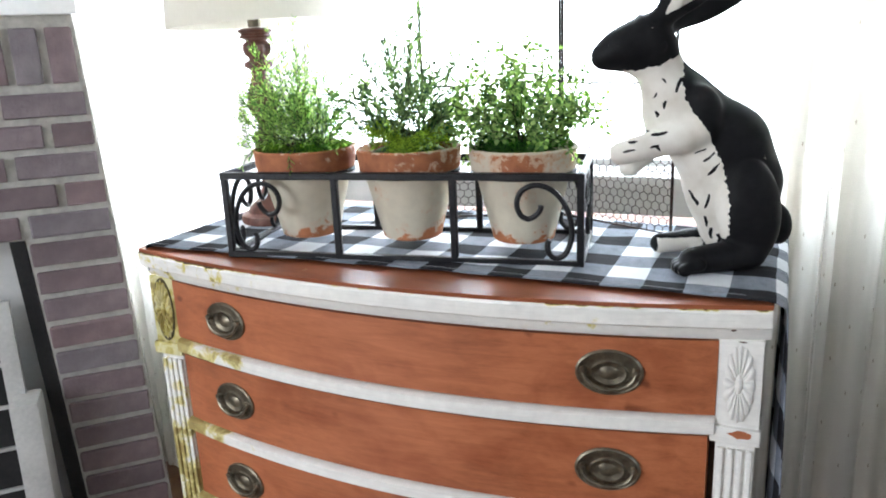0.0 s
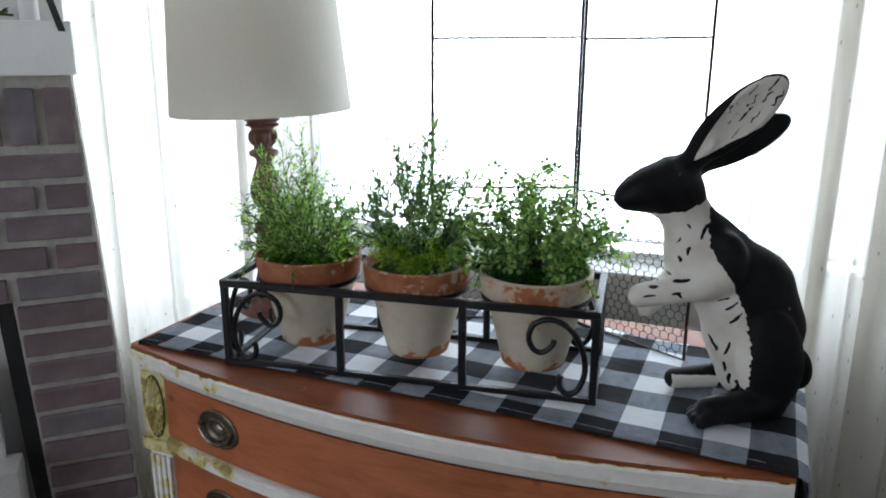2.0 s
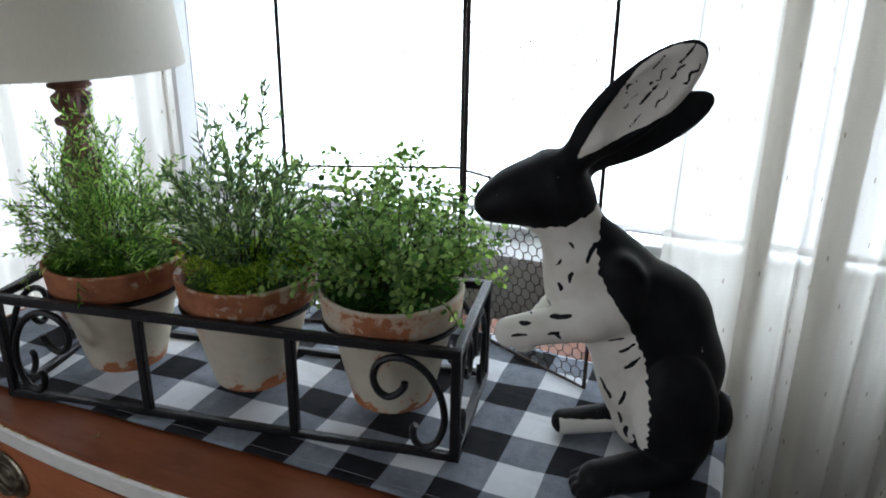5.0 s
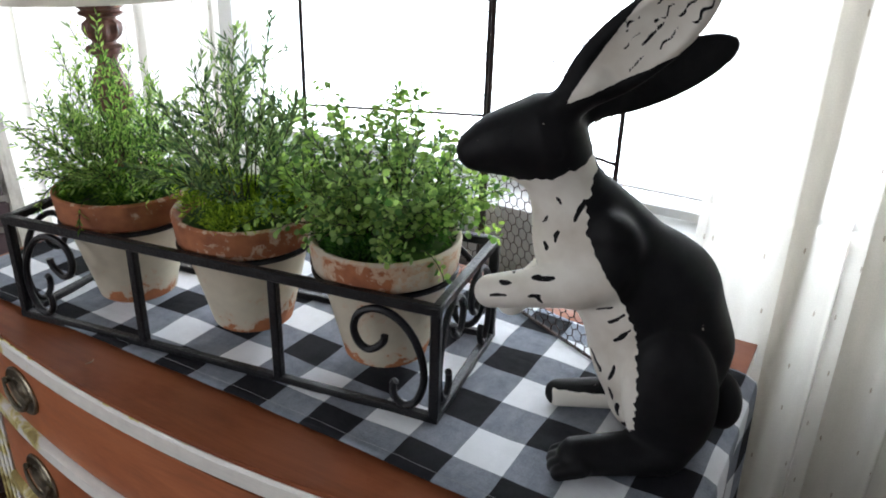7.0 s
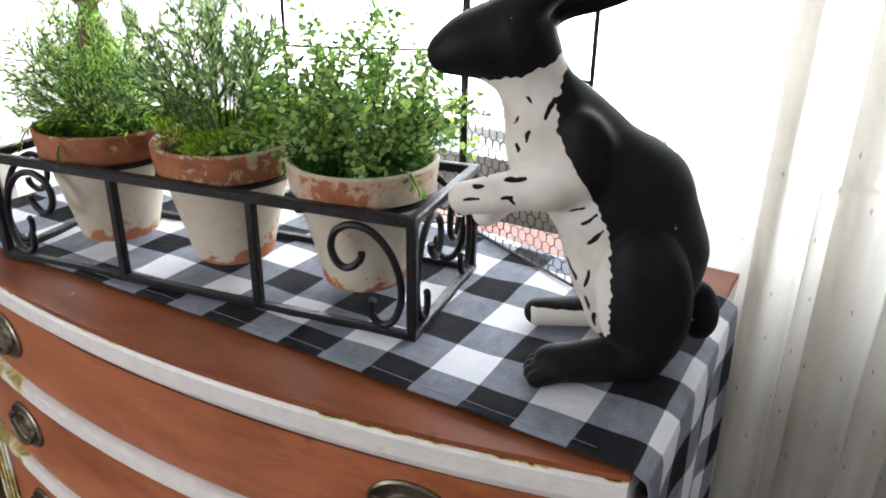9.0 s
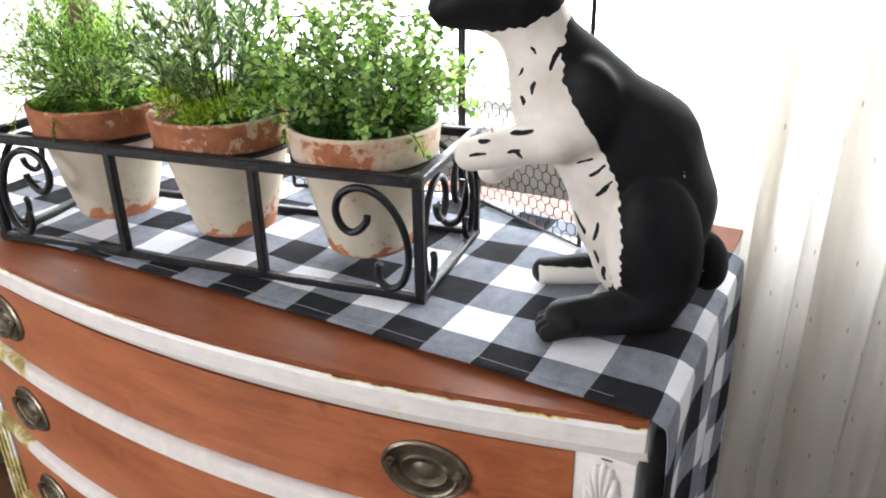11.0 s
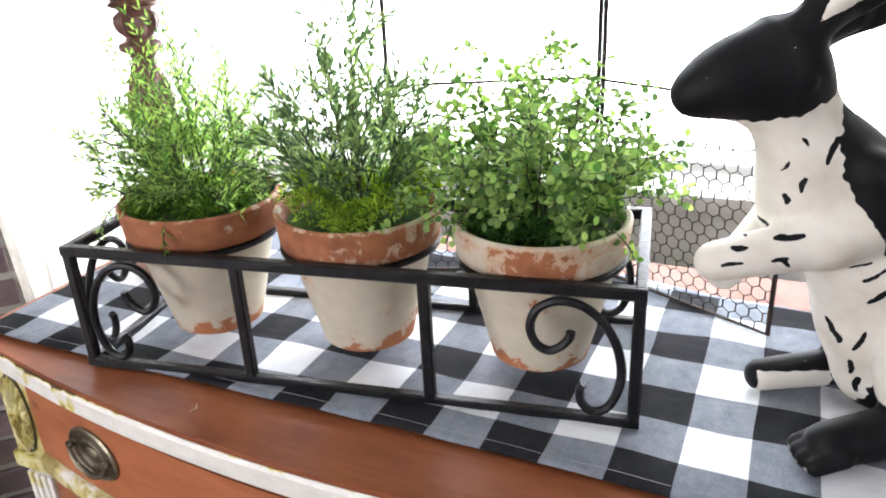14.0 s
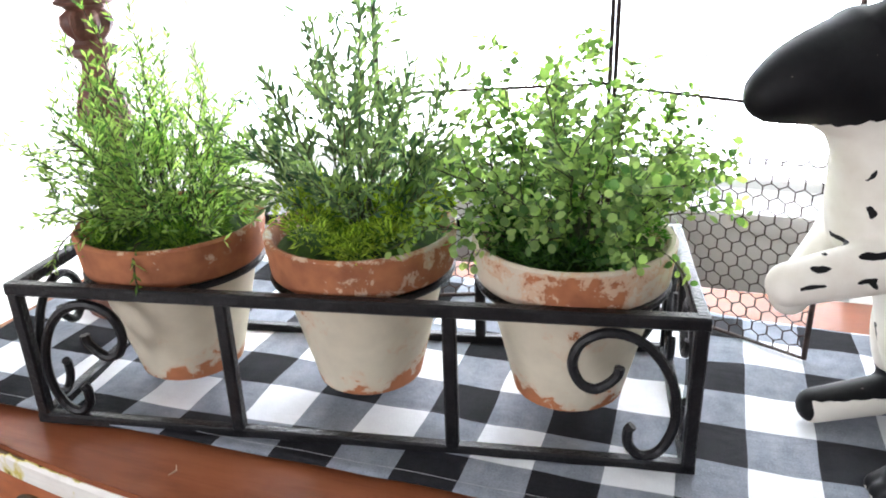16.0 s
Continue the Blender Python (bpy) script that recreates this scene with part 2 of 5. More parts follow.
def cloth_mat():
    m, t, b = nodes_of("buffalo_check", 0.92, spec=0.15)
    c, sep = N(t, "TexCoord"), N(t, "SeparateXYZ")
    t.links.new(c.outputs["UV"], sep.inputs[0])
    size = 0.0561

    def stripe(axis, start):
        k = math_n(t, 'DIVIDE', math_n(t, 'SUBTRACT', sep.outputs[axis], start), size * 2)
        return math_n(t, 'LESS_THAN', math_n(t, 'FRACT', k), 0.5)
    wx, wy = stripe(0, 0.344), stripe(1, 0.1052)
    both = math_n(t, 'MULTIPLY_ADD', wx, 0.5, math_n(t, 'MULTIPLY', wy, 0.5))
    weave = noise_tex(t, coords(t, (620, 620, 1), False), 1.0, 3)
    cloud = noise_tex(t, coords(t, (46, 30, 1), False), 1.0, 5, 0.7)
    crease = noise_tex(t, coords(t, (9, 22, 1), False), 1.0, 3, 0.5, 0.8)
    slub = noise_tex(t, coords(t, (60, 900, 1), False), 1.0, 2)
    g = math_n(t, 'MULTIPLY_ADD', weave, 0.45, math_n(t, 'MULTIPLY_ADD', cloud, 0.62, math_n(t, 'MULTIPLY', slub, 0.15)))
    white = ramp(t, g, [(0.3, (0.70, 0.72, 0.76)), (0.75, (0.84, 0.86, 0.90))])
    grey = ramp(t, g, [(0.3, (0.09, 0.100, 0.122)), (0.75, (0.29, 0.315, 0.37))])
    black = ramp(t, g, [(0.3, (0.008, 0.008, 0.010)), (0.8, (0.025, 0.025, 0.03))])
    col = mixc(t, math_n(t, 'GREATER_THAN', both, 0.25), white, grey)
    col = mixc(t, math_n(t, 'GREATER_THAN', both, 0.75), col, black)
    t.links.new(col, b.inputs["Base Color"])
    bump(t, b, math_n(t, 'MULTIPLY_ADD', crease, 9.0, math_n(t, 'MULTIPLY_ADD', cloud, 2.0, weave)), 0.5, 0.0008)
    return m


CLOTH = cloth_mat()


def sheer_mat():
    m, t, b = nodes_of("dotted_sheer", 0.9, spec=0.1)
    c, sep = N(t, "TexCoord"), N(t, "SeparateXYZ")
    t.links.new(c.outputs["UV"], sep.inputs[0])
    u, v = math_n(t, 'DIVIDE', sep.outputs[0], 0.055), math_n(t, 'DIVIDE', sep.outputs[1], 0.075)
    row = math_n(t, 'FLOOR', v)
    across = math_n(t, 'MULTIPLY_ADD', row, 0.5, u)
    cell = N(t, "CombineXYZ")
    t.links.new(math_n(t, 'FLOOR', across), cell.inputs[0])
    t.links.new(row, cell.inputs[1])
    stray = N(t, "TexWhiteNoise")
    t.links.new(cell.outputs[0], stray.inputs["Vector"])
    two = N(t, "SeparateColor")
    t.links.new(stray.outputs["Color"], two.inputs[0])
    fu = math_n(t, 'ADD', math_n(t, 'SUBTRACT', math_n(t, 'FRACT', across), 0.75), math_n(t, 'MULTIPLY', two.outputs[0], 0.5))
    fv = math_n(t, 'ADD', math_n(t, 'SUBTRACT', math_n(t, 'FRACT', v), 0.75), math_n(t, 'MULTIPLY', two.outputs[1], 0.5))
    d2 = math_n(t, 'ADD', math_n(t, 'POWER', math_n(t, 'ABSOLUTE', math_n(t, 'MULTIPLY', fu, 0.055)), 2.0),
                math_n(t, 'POWER', math_n(t, 'ABSOLUTE', math_n(t, 'MULTIPLY', fv, 0.024)), 2.0))
    dot = math_n(t, 'LESS_THAN', d2, 0.0000017)
    weave = noise_tex(t, coords(t, (500, 500, 1), False), 1.0, 2)
    b.inputs["Base Color"].default_value = rgb((0.82, 0.81, 0.79))
    t.links.new(mixc(t, dot, (0.66, 0.64, 0.61), (0.34, 0.29, 0.23)), b.inputs["Base Color"])
    tr, tp = N(t, "BsdfTranslucent"), N(t, "BsdfTransparent")
    tr.inputs[0].default_value = rgb((0.84, 0.81, 0.75))
    m1, m2 = N(t, "MixShader"), N(t, "MixShader")
    t.links.new(math_n(t, 'MULTIPLY_ADD', dot, -0.46, 0.6), m1.inputs[0])
    t.links.new(b.outputs[0], m1.inputs[1])
    t.links.new(tr.outputs[0], m1.inputs[2])
    open_part = math_n(t, 'MULTIPLY', math_n(t, 'SUBTRACT', 1.0, dot), math_n(t, 'MULTIPLY', weave, 0.22))
    t.links.new(open_part, m2.inputs[0])
    t.links.new(m1.outputs[0], m2.inputs[1])
    t.links.new(tp.outputs[0], m2.inputs[2])
    t.links.new(m2.outputs[0], t.nodes["Material Output"].inputs[0])
    return m


SHEER = sheer_mat()


def shade_mat():
    m, t, b = nodes_of("linen_shade", 0.9, spec=0.1)
    n = noise_tex(t, coords(t, (1, 1, 0.2)), 380, 2)
    col = ramp(t, n, [(0.3, (0.75, 0.72, 0.66)), (0.7, (0.78, 0.75, 0.69))])
    t.links.new(col, b.inputs["Base Color"])
    tr = N(t, "BsdfTranslucent")
    t.links.new(col, tr.inputs[0])
    mx = N(t, "MixShader")
    mx.inputs[0].default_value = 0.62
    t.links.new(b.outputs[0], mx.inputs[1])
    t.links.new(tr.outputs[0], mx.inputs[2])
    t.links.new(mx.outputs[0], t.nodes["Material Output"].inputs[0])
    return m


SHADE = shade_mat()


def rabbit_mat():
    m, t, b = nodes_of("painted_resin", 0.6, spec=0.17)
    at = N(t, "Attribute")
    at.attribute_name = "paint"
    v = coords(t)
    wob = math_n(t, 'MULTIPLY', math_n(t, 'SUBTRACT', noise_tex(t, v, 110, 3), 0.5), 0.0032)
    k = math_n(t, 'ADD', at.outputs["Fac"], wob)
    cream = ramp(t, noise_tex(t, v, 18, 5), [(0.3, (0.60, 0.55, 0.47)), (0.6, (0.78, 0.75, 0.68))])
    black = ramp(t, noise_tex(t, v, 40, 4), [(0.3, (0.004, 0.004, 0.005)), (0.75, (0.010, 0.010, 0.011))])
    nick = ramp(t, noise_tex(t, v, 75, 2, 0.4), [(0.77, (0, 0, 0)), (0.79, (1, 1, 1))])
    black = mixc(t, nick, black, (0.30, 0.28, 0.25))
    f = math_n(t, 'GREATER_THAN', k, 0.0)
    t.links.new(mixc(t, f, cream, black), b.inputs["Base Color"])
    t.links.new(math_n(t, 'MULTIPLY_ADD', noise_tex(t, v, 30, 3), 0.22, 0.46), b.inputs["Roughness"])
    bump(t, b, noise_tex(t, v, 60, 3), 0.12, 0.002)
    return m


RABBIT = rabbit_mat()


def glow_mat():
    m = bpy.data.materials.new("bright_daylight")
    m.use_nodes = True
    t = m.node_tree
    t.nodes.remove(t.nodes["Principled BSDF"])
    e = N(t, "Emission")
    n = noise_tex(t, coords(t), 0.5, 3)
    t.links.new(ramp(t, n, [(0.3, (0.80, 0.91, 1.0)), (0.7, (0.90, 0.97, 1.0))]), e.inputs[0])
    e.inputs[1].default_value = BACKDROP_GLOW
    t.links.new(e.outputs[0], t.nodes["Material Output"].inputs[0])
    return m


GLOW = glow_mat()


def glass_mat():
    m, t, b = nodes_of("window_glass", 0.02)
    b.inputs["Transmission Weight"].default_value, b.inputs["IOR"].default_value = 1.0, 1.45
    return m


GLASS = glass_mat()


def floor_mat():
    return wood_mat("brown_floorboards", (0.05, 0.025, 0.014), (0.13, 0.065, 0.035), (0.2, 0.11, 0.06), (12, 1.2, 12), 0.4)


FLOOR = floor_mat()


# ---- mesh helpers ----
def mesh_of(name, bm, material, smooth=True):
    me = bpy.data.meshes.new(name)
    bm.to_mesh(me)
    bm.free()
    me.materials.append(material)
    if smooth:
        me.shade_smooth()
        me.set_sharp_from_angle(angle=radians(35))
    return me


def part(name, bm, material, parent=None, label="", smooth=True):
    ob = new(name, mesh_of(name, bm, material, smooth))
    if parent is not None:
        ob.parent = parent
    if label:
        tagged(ob, label)
    return ob


def thing(name, m, label, category, group="", kind=""):
    ob = new(name)
    ob.empty_display_size = 0.05
    ob.matrix_world = m
    return tagged(ob, label, category, group, kind)


def pydata(name, verts, faces, material, parent=None, label="", smooth=True):
    me = bpy.data.meshes.new(name)
    me.from_pydata([tuple(v) for v in verts], [], faces)
    me.materials.append(material)
    if smooth:
        me.shade_smooth()
        me.set_sharp_from_angle(angle=radians(40))
    ob = new(name, me)
    if parent is not None:
        ob.parent = parent
    if label:
        tagged(ob, label)
    return ob


def box(x0, x1, y0, y1, z0, z1, bevel=0.0, bm=None):
    own = bm or bmesh.new()
    vs = [own.verts.new((x, y, z)) for x in (x0, x1) for y in (y0, y1) for z in (z0, z1)]
    fs = [own.faces.new([vs[i] for i in f]) for f in ((0, 1, 3, 2), (4, 6, 7, 5), (0, 4, 5, 1), (2, 3, 7, 6), (0, 2, 6, 4), (1, 5, 7, 3))]
    if bevel:
        es = list({e for f in fs for e in f.edges})
        bmesh.ops.bevel(own, geom=es, offset=bevel, segments=2, profile=0.6, affect='EDGES')
    return own


def lathe(profile, n=48, bm=None):
    """Surface of revolution from (radius, z) pairs."""
    bm = bm or bmesh.new()
    rings = []
    for r, z in profile:
        rings.append([bm.verts.new((r * math.cos(2 * math.pi * i / n), r * math.sin(2 * math.pi * i / n), z)) for i in range(n)] if r > 1e-6 else [bm.verts.new((0, 0, z))])
    for a, b in zip(rings, rings[1:]):
        for i in range(n):
            j = (i + 1) % n
            if len(a) == 1 and len(b) == 1:
                continue
            if len(a) == 1:
                bm.faces.new((a[0], b[j], b[i]))
            elif len(b) == 1:
                bm.faces.new((a[i], a[j], b[0]))
            else:
                bm.faces.new((a[i], a[j], b[j], b[i]))
    bmesh.ops.recalc_face_normals(bm, faces=bm.faces)
    return bm


def smooth_path(points, per=6):
    """Catmull-Rom through the points."""
    p = [Vector(q) for q in points]
    p = [p[0] * 2 - p[1]] + p + [p[-1] * 2 - p[-2]]
    out = []
    for i in range(1, len(p) - 2):
        for k in range(per):
            u = k / per
            a, b, c, d = p[i - 1], p[i], p[i + 1], p[i + 2]
            out.append(0.5 * ((2 * b) + (c - a) * u + (2 * a - 5 * b + 4 * c - d) * u * u + (3 * b - a - 3 * c + d) * u ** 3))
    out.append(p[-2])
    return out


def tube(path, radius, sides=8, bm=None, caps=True):
    bm = bm or bmesh.new()
    pts = [Vector(p) for p in path]
    radii = radius if isinstance(radius, (list, tuple)) else [radius] * len(pts)
    d = (pts[1] - pts[0]).normalized()
    up = Vector((0, 0, 1)) if abs(d.z) < 0.9 else Vector((1, 0, 0))
    rings = []
    for i, p in enumerate(pts):
        d = (pts[min(i + 1, len(pts) - 1)] - pts[max(i - 1, 0)]).normalized()
        s = d.cross(up).normalized()
        up = s.cross(d).normalized()
        rings.append([bm.verts.new(p + radii[i] * (math.cos(a) * s + math.sin(a) * up)) for a in [2 * math.pi * k / sides for k in range(sides)]])
    for a, b in zip(rings, rings[1:]):
        for k in range(sides):
            j = (k + 1) % sides
            bm.faces.new((a[k], a[j], b[j], b[k]))
    if caps:
        bm.faces.new(rings[0][::-1])
        bm.faces.new(rings[-1])
    return bm


# ---- setting ----
WALL_Y = 0.67
WIN_X0, WIN_X1, WIN_Z0, WIN_Z1 = -0.68, 0.80, 0.93, 2.10
SIDE_X0, SIDE_X1 = -1.42, -0.72


def setting():
    part("floor", box(-3.2, 3.0, -3.6, 0.82, -0.1, 0.0), FLOOR)
    tagged(bpy.data.objects["floor"], "brown wooden floorboards", "floor", kind="structure")
    for i, (x0, x1, y0, y1, z0, z1) in enumerate(((-3.2, SIDE_X0, WALL_Y, 0.82, 0, 2.5), (SIDE_X1, WIN_X0, WALL_Y, 0.82, 0, 2.5), (SIDE_X0, SIDE_X1, WALL_Y, 0.82, 0, 0.62), (SIDE_X0, SIDE_X1, WALL_Y, 0.82, WIN_Z1, 2.5), (WIN_X1, 3.0, WALL_Y, 0.82, 0, 2.5), (WIN_X0, WIN_X1, WALL_Y, 0.82, 0, WIN_Z0 - 0.03), (WIN_X0, WIN_X1, WALL_Y, 0.82, WIN_Z1, 2.5))):
        tagged(part("wall_window", box(x0, x1, y0, y1, z0, z1), PLASTER), "plain off-white painted wall round the window", "wall", kind="structure")
    tagged(part("wall_west", box(-3.35, -3.2, -3.75, 0.82, 0, 2.5), PLASTER), "plain off-white painted wall", "wall", kind="structure")
    # Unseen walls, opened only where the added fill lamps stand.
    for b in ((3.0, 3.15, -3.75, -2.4, 0, 2.5), (3.0, 3.15, -0.8, 0.82, 0, 2.5), (3.0, 3.15, -2.4, -0.8, 0, 0.8), (3.0, 3.15, -2.4, -0.8, 2.2, 2.5)):
        tagged(part("wall_east", box(*b), PLASTER), "plain off-white painted wall, unseen, with an opening at the fill lamp", "wall", kind="structure")
    for b in ((-3.2, -3.05, -3.75, -3.6, 0, 2.5), (-0.95, 3.0, -3.75, -3.6, 0, 2.5), (-3.05, -0.95, -3.75, -3.6, 0, 0.8), (-3.05, -0.95, -3.75, -3.6, 2.3, 2.5)):
        tagged(part("wall_south", box(*b), PLASTER), "plain off-white painted wall, unseen, with an opening at the fill lamp", "wall", kind="structure")
    tagged(part("ceiling", box(-3.35, 3.15, -3.75, 0.82, 2.5, 2.6), CEIL), "plain white ceiling", "ceiling", kind="structure")
    corner = prism(((-1.215, 0.330), (-2.19, -0.68), (-3.2, -0.68), (-3.2, 0.67), (-1.50, 0.67)), 0.0, 2.5)
    tagged(part("wall_fireplace", corner, PLASTER), "plain off-white wall behind the corner fireplace", "wall", kind="structure")
    bm = box(-4.5, 4.5, 2.6, 2.62, -1.5, 4.5)
    tagged(part("backdrop", bm, GLOW), "overexposed white daylight outside the window", "daylight", kind="structure")


def prism(points, z0, z1):
    bm = bmesh.new()
    lo = [bm.verts.new((x, y, z0)) for x, y in points]
    hi = [bm.verts.new((x, y, z1)) for x, y in points]
    for i in range(len(points)):
        j = (i + 1) % len(points)
        bm.faces.new((lo[i], lo[j], hi[j], hi[i]))
    bm.faces.new(lo[::-1])
    bm.faces.new(hi)
    bmesh.ops.recalc_face_normals(bm, faces=bm.faces)
    return bm


def window():
    w = thing("window_1", pose(0, 0, 0), "white double-hung window glaring with daylight", "window", kind="structure")
    part("window_sill", box(WIN_X0 - 0.08, WIN_X1 + 0.08, 0.635, 0.80, 0.902, 0.932, 0.006), TRIM, w)
    part("apron", box(WIN_X0 - 0.05, WIN_X1 + 0.05, 0.652, 0.67, 0.80, 0.902, 0.003), TRIM, w)
    for x0, x1 in ((WIN_X0, WIN_X0 + 0.05), (WIN_X1 - 0.05, WIN_X1)):
        part("window_frame", box(x0, x1, 0.70, 0.80, 0.934, WIN_Z1, 0.004), TRIM, w)
    for z0, z1, y in ((0.936, 0.953, 0.735), (0.974, 0.979, 0.735), (1.50, 1.54, 0.735), (WIN_Z1 - 0.05, WIN_Z1, 0.735)):
        part("sash_rail", box(WIN_X0 + 0.05, WIN_X1 - 0.05, y, y + 0.035, z0, z1, 0.004), TRIM, w)
    for z0, z1 in ((0.979, 1.50), (1.54, WIN_Z1 - 0.05)):
        p = part("pane", box(WIN_X0 + 0.05, WIN_X1 - 0.05, 0.75, 0.754, z0, z1), GLASS, w)
        p.visible_shadow = False


def side_light():
    # Assumed opening, added so daylight brightens the left curtain from behind.
    w = thing("added_window", pose(0, 0, 0), "unseen narrow window added to backlight the sheer curtain", "window", kind="structure")
    for x0, x1 in ((SIDE_X0, SIDE_X0 + 0.05), (SIDE_X1 - 0.05, SIDE_X1)):
        part("window_frame", box(x0, x1, 0.72, 0.80, 0.62, WIN_Z1, 0.004), TRIM, w)
    for z0, z1 in ((0.62, 0.66), (WIN_Z1 - 0.05, WIN_Z1)):
        part("sash_rail", box(SIDE_X0 + 0.05, SIDE_X1 - 0.05, 0.735, 0.77, z0, z1, 0.004), TRIM, w)
    p = part("pane", box(SIDE_X0 + 0.05, SIDE_X1 - 0.05, 0.75, 0.754, 0.66, WIN_Z1 - 0.05), GLASS, w)
    p.visible_shadow = False


def curtain(name, ends, z0, z1, pleats, label, seed):
    """A sheer hung between two ends: flat stretches and pleats where the cloth doubles back on itself.
    pleats: (middle, width) along the rod in metres."""
    rnd = random.Random(seed)
    (xa, ya), (xb, yb) = ends
    length = math.hypot(xb - xa, yb - ya)
    line = [(0.0, 0.0)]
    for c, w in pleats:
        out = rnd.uniform(0.016, 0.026)
        line += [(c + w / 2, 0.004), (c - w / 2, -out * 0.5), (c - w / 2 + 0.004, -out * 0.62), (c + w * 0.62, -out)]
    line.append((length, 0.0))
    line = np.array(line)
    run = np.concatenate(([0.0], np.cumsum(np.hypot(*np.diff(line, axis=0).T))))
    cols, rows = 420, 30
    u = np.linspace(0, run[-1], cols + 1)
    path = np.stack([np.interp(u, run, line[:, k]) for k in (0, 1)], 1)
    kernel = np.ones(7) / 7
    for k in (0, 1):
        path[3:-3, k] = np.convolve(path[:, k], kernel, "valid")
    ph = [rnd.uniform(0, 6.28) for _ in range(6)]
    verts, faces = [], []
    for j in range(rows + 1):
        h = j / rows
        full = 0.6 + 0.5 * (1 - h)
        wave = 0.013 * np.sin(u * 31 + ph[0] + 0.5 * math.sin(3 * h + ph[1])) + 0.009 * np.sin(u * 67 + ph[2] + 0.7 * h) + 0.005 * np.sin(u * 143 + ph[3] + 4 * h)
        slide = 0.006 * np.sin(u * 9 + 3.2 * h + ph[4]) + 0.004 * math.sin(5 * h + ph[5])
        a, o = path[:, 0] + slide, path[:, 1] * full + wave * full
        for p, q in zip(a, o):
            verts.append((xa + (xb - xa) * p / length - (yb - ya) * q / length, ya + (yb - ya) * p / length + (xb - xa) * q / length, z0 + (z1 - z0) * h))
    for j in range(rows):
        for i in range(cols):
            k = j * (cols + 1) + i
            faces.append((k, k + 1, k + cols + 2, k + cols + 1))
    ob = pydata(name, verts, faces, SHEER)
    uv = ob.data.uv_layers.new(name="UVMap")
    for loop in ob.data.loops:
        k = loop.vertex_index
        uv.data[loop.index].uv = (u[k % (cols + 1)], verts[k][2])
    return tagged(ob, label, "curtain")


def rods():
    for xa, xb in ((-1.25, 1.45),):
        r = thing("curtain_rod", pose(0, 0, 0), "thin white curtain rod above the window", "curtain rod")
        part("rod", tube([(xa, 0.50, 2.28), (xb, 0.50, 2.28)], 0.009, 10), TRIM, r)
        for x in (xa + 0.05, xb - 0.05):
            part("bracket", tube([(x, 0.50, 2.28), (x, 0.60, 2.27), (x, 0.67, 2.25)], 0.006, 8), TRIM, r)


# ---- fireplace ----
FIRE = Matrix.Translation((-1.108, 0.293, 0)) @ Matrix.Rotation(radians(46), 4, 'Z')


LEAN_OUT = 0.042


def fireplace():
    f = thing("fireplace", FIRE, "old mauve-brown brick fireplace with white mantel shelf", "fireplace", kind="structure")
    def lean(bm):
        """The old pier leans: its foot stands out beyond its head."""
        for v in bm.verts:
            v.co.x += LEAN_OUT * (1.0 - v.co.z)
        return bm
    part("mortar_core", lean(box(-0.095, 0.112, 0.006, 0.10, 0.0, 1.325)), MORTAR, f)
    part("lintel_core", lean(box(-1.25, -0.095, 0.006, 0.10, 0.80, 1.325)), MORTAR, f)
    part("far_pier_core", box(-1.45, -1.25, 0.006, 0.10, 0.0, 1.325), MORTAR, f)
    part("firebox", box(-1.26, -0.09, 0.12, 0.14, 0.0, 0.85), SOOT, f)
    part("firebox_side", lean(box(-0.13, -0.097, 0.004, 0.12, 0.0, 0.80)), SOOT, f)
    part("chimney_breast", box(-1.45, 0.095, 0.05, 0.10, 1.443, 2.5), PLASTER, f)
    part("mantel_shelf", box(-1.50, 0.113, -0.022, 0.10, 1.325, 1.443, 0.006), TRIM, f)
    rnd = random.Random(5)
    meshes = {}

    def brick(u0, u1, z0, z1):
        key = (round(u1 - u0, 2), round(z1 - z0, 3), rnd.randrange(3))
        if key not in meshes:
            bm = box(-(u1 - u0) / 2, (u1 - u0) / 2, -0.006, 0.05, -(z1 - z0) / 2, (z1 - z0) / 2, 0.004)
            for v in bm.verts:
                v.co += Vector((rnd.uniform(-1, 1), rnd.uniform(-1, 1), rnd.uniform(-1, 1))) * 0.0016
            meshes[key] = mesh_of("brick", bm, BRICK, False)
        o = new("brick", meshes[key])
        o.parent = f
        o.location = ((u0 + u1) / 2 + LEAN_OUT * (1.0 - (z0 + z1) / 2), rnd.uniform(-0.002, 0.002), (z0 + z1) / 2)
        o.rotation_euler = (0, rnd.uniform(-0.012, 0.012), 0)
    z, course, row = 0.01, 0.0722, 0
    while z + course < 1.19:
        if z < 0.79:
            brick(-0.088, 0.106, z, z + 0.055)
            brick(-1.44, -1.26, z, z + 0.055)
        else:
            u = 0.106
            first = 0.185 if row % 2 else 0.09
            while u > -1.44:
                w = first if u == 0.106 else 0.185
                brick(max(u - w, -1.45), u, z, z + 0.055)
                u -= w + 0.017
        z += course
        row += 1
    u = 0.102
    while u > -1.40:
        brick(u - 0.058, u, z + 0.004, 1.298)
        u -= 0.075


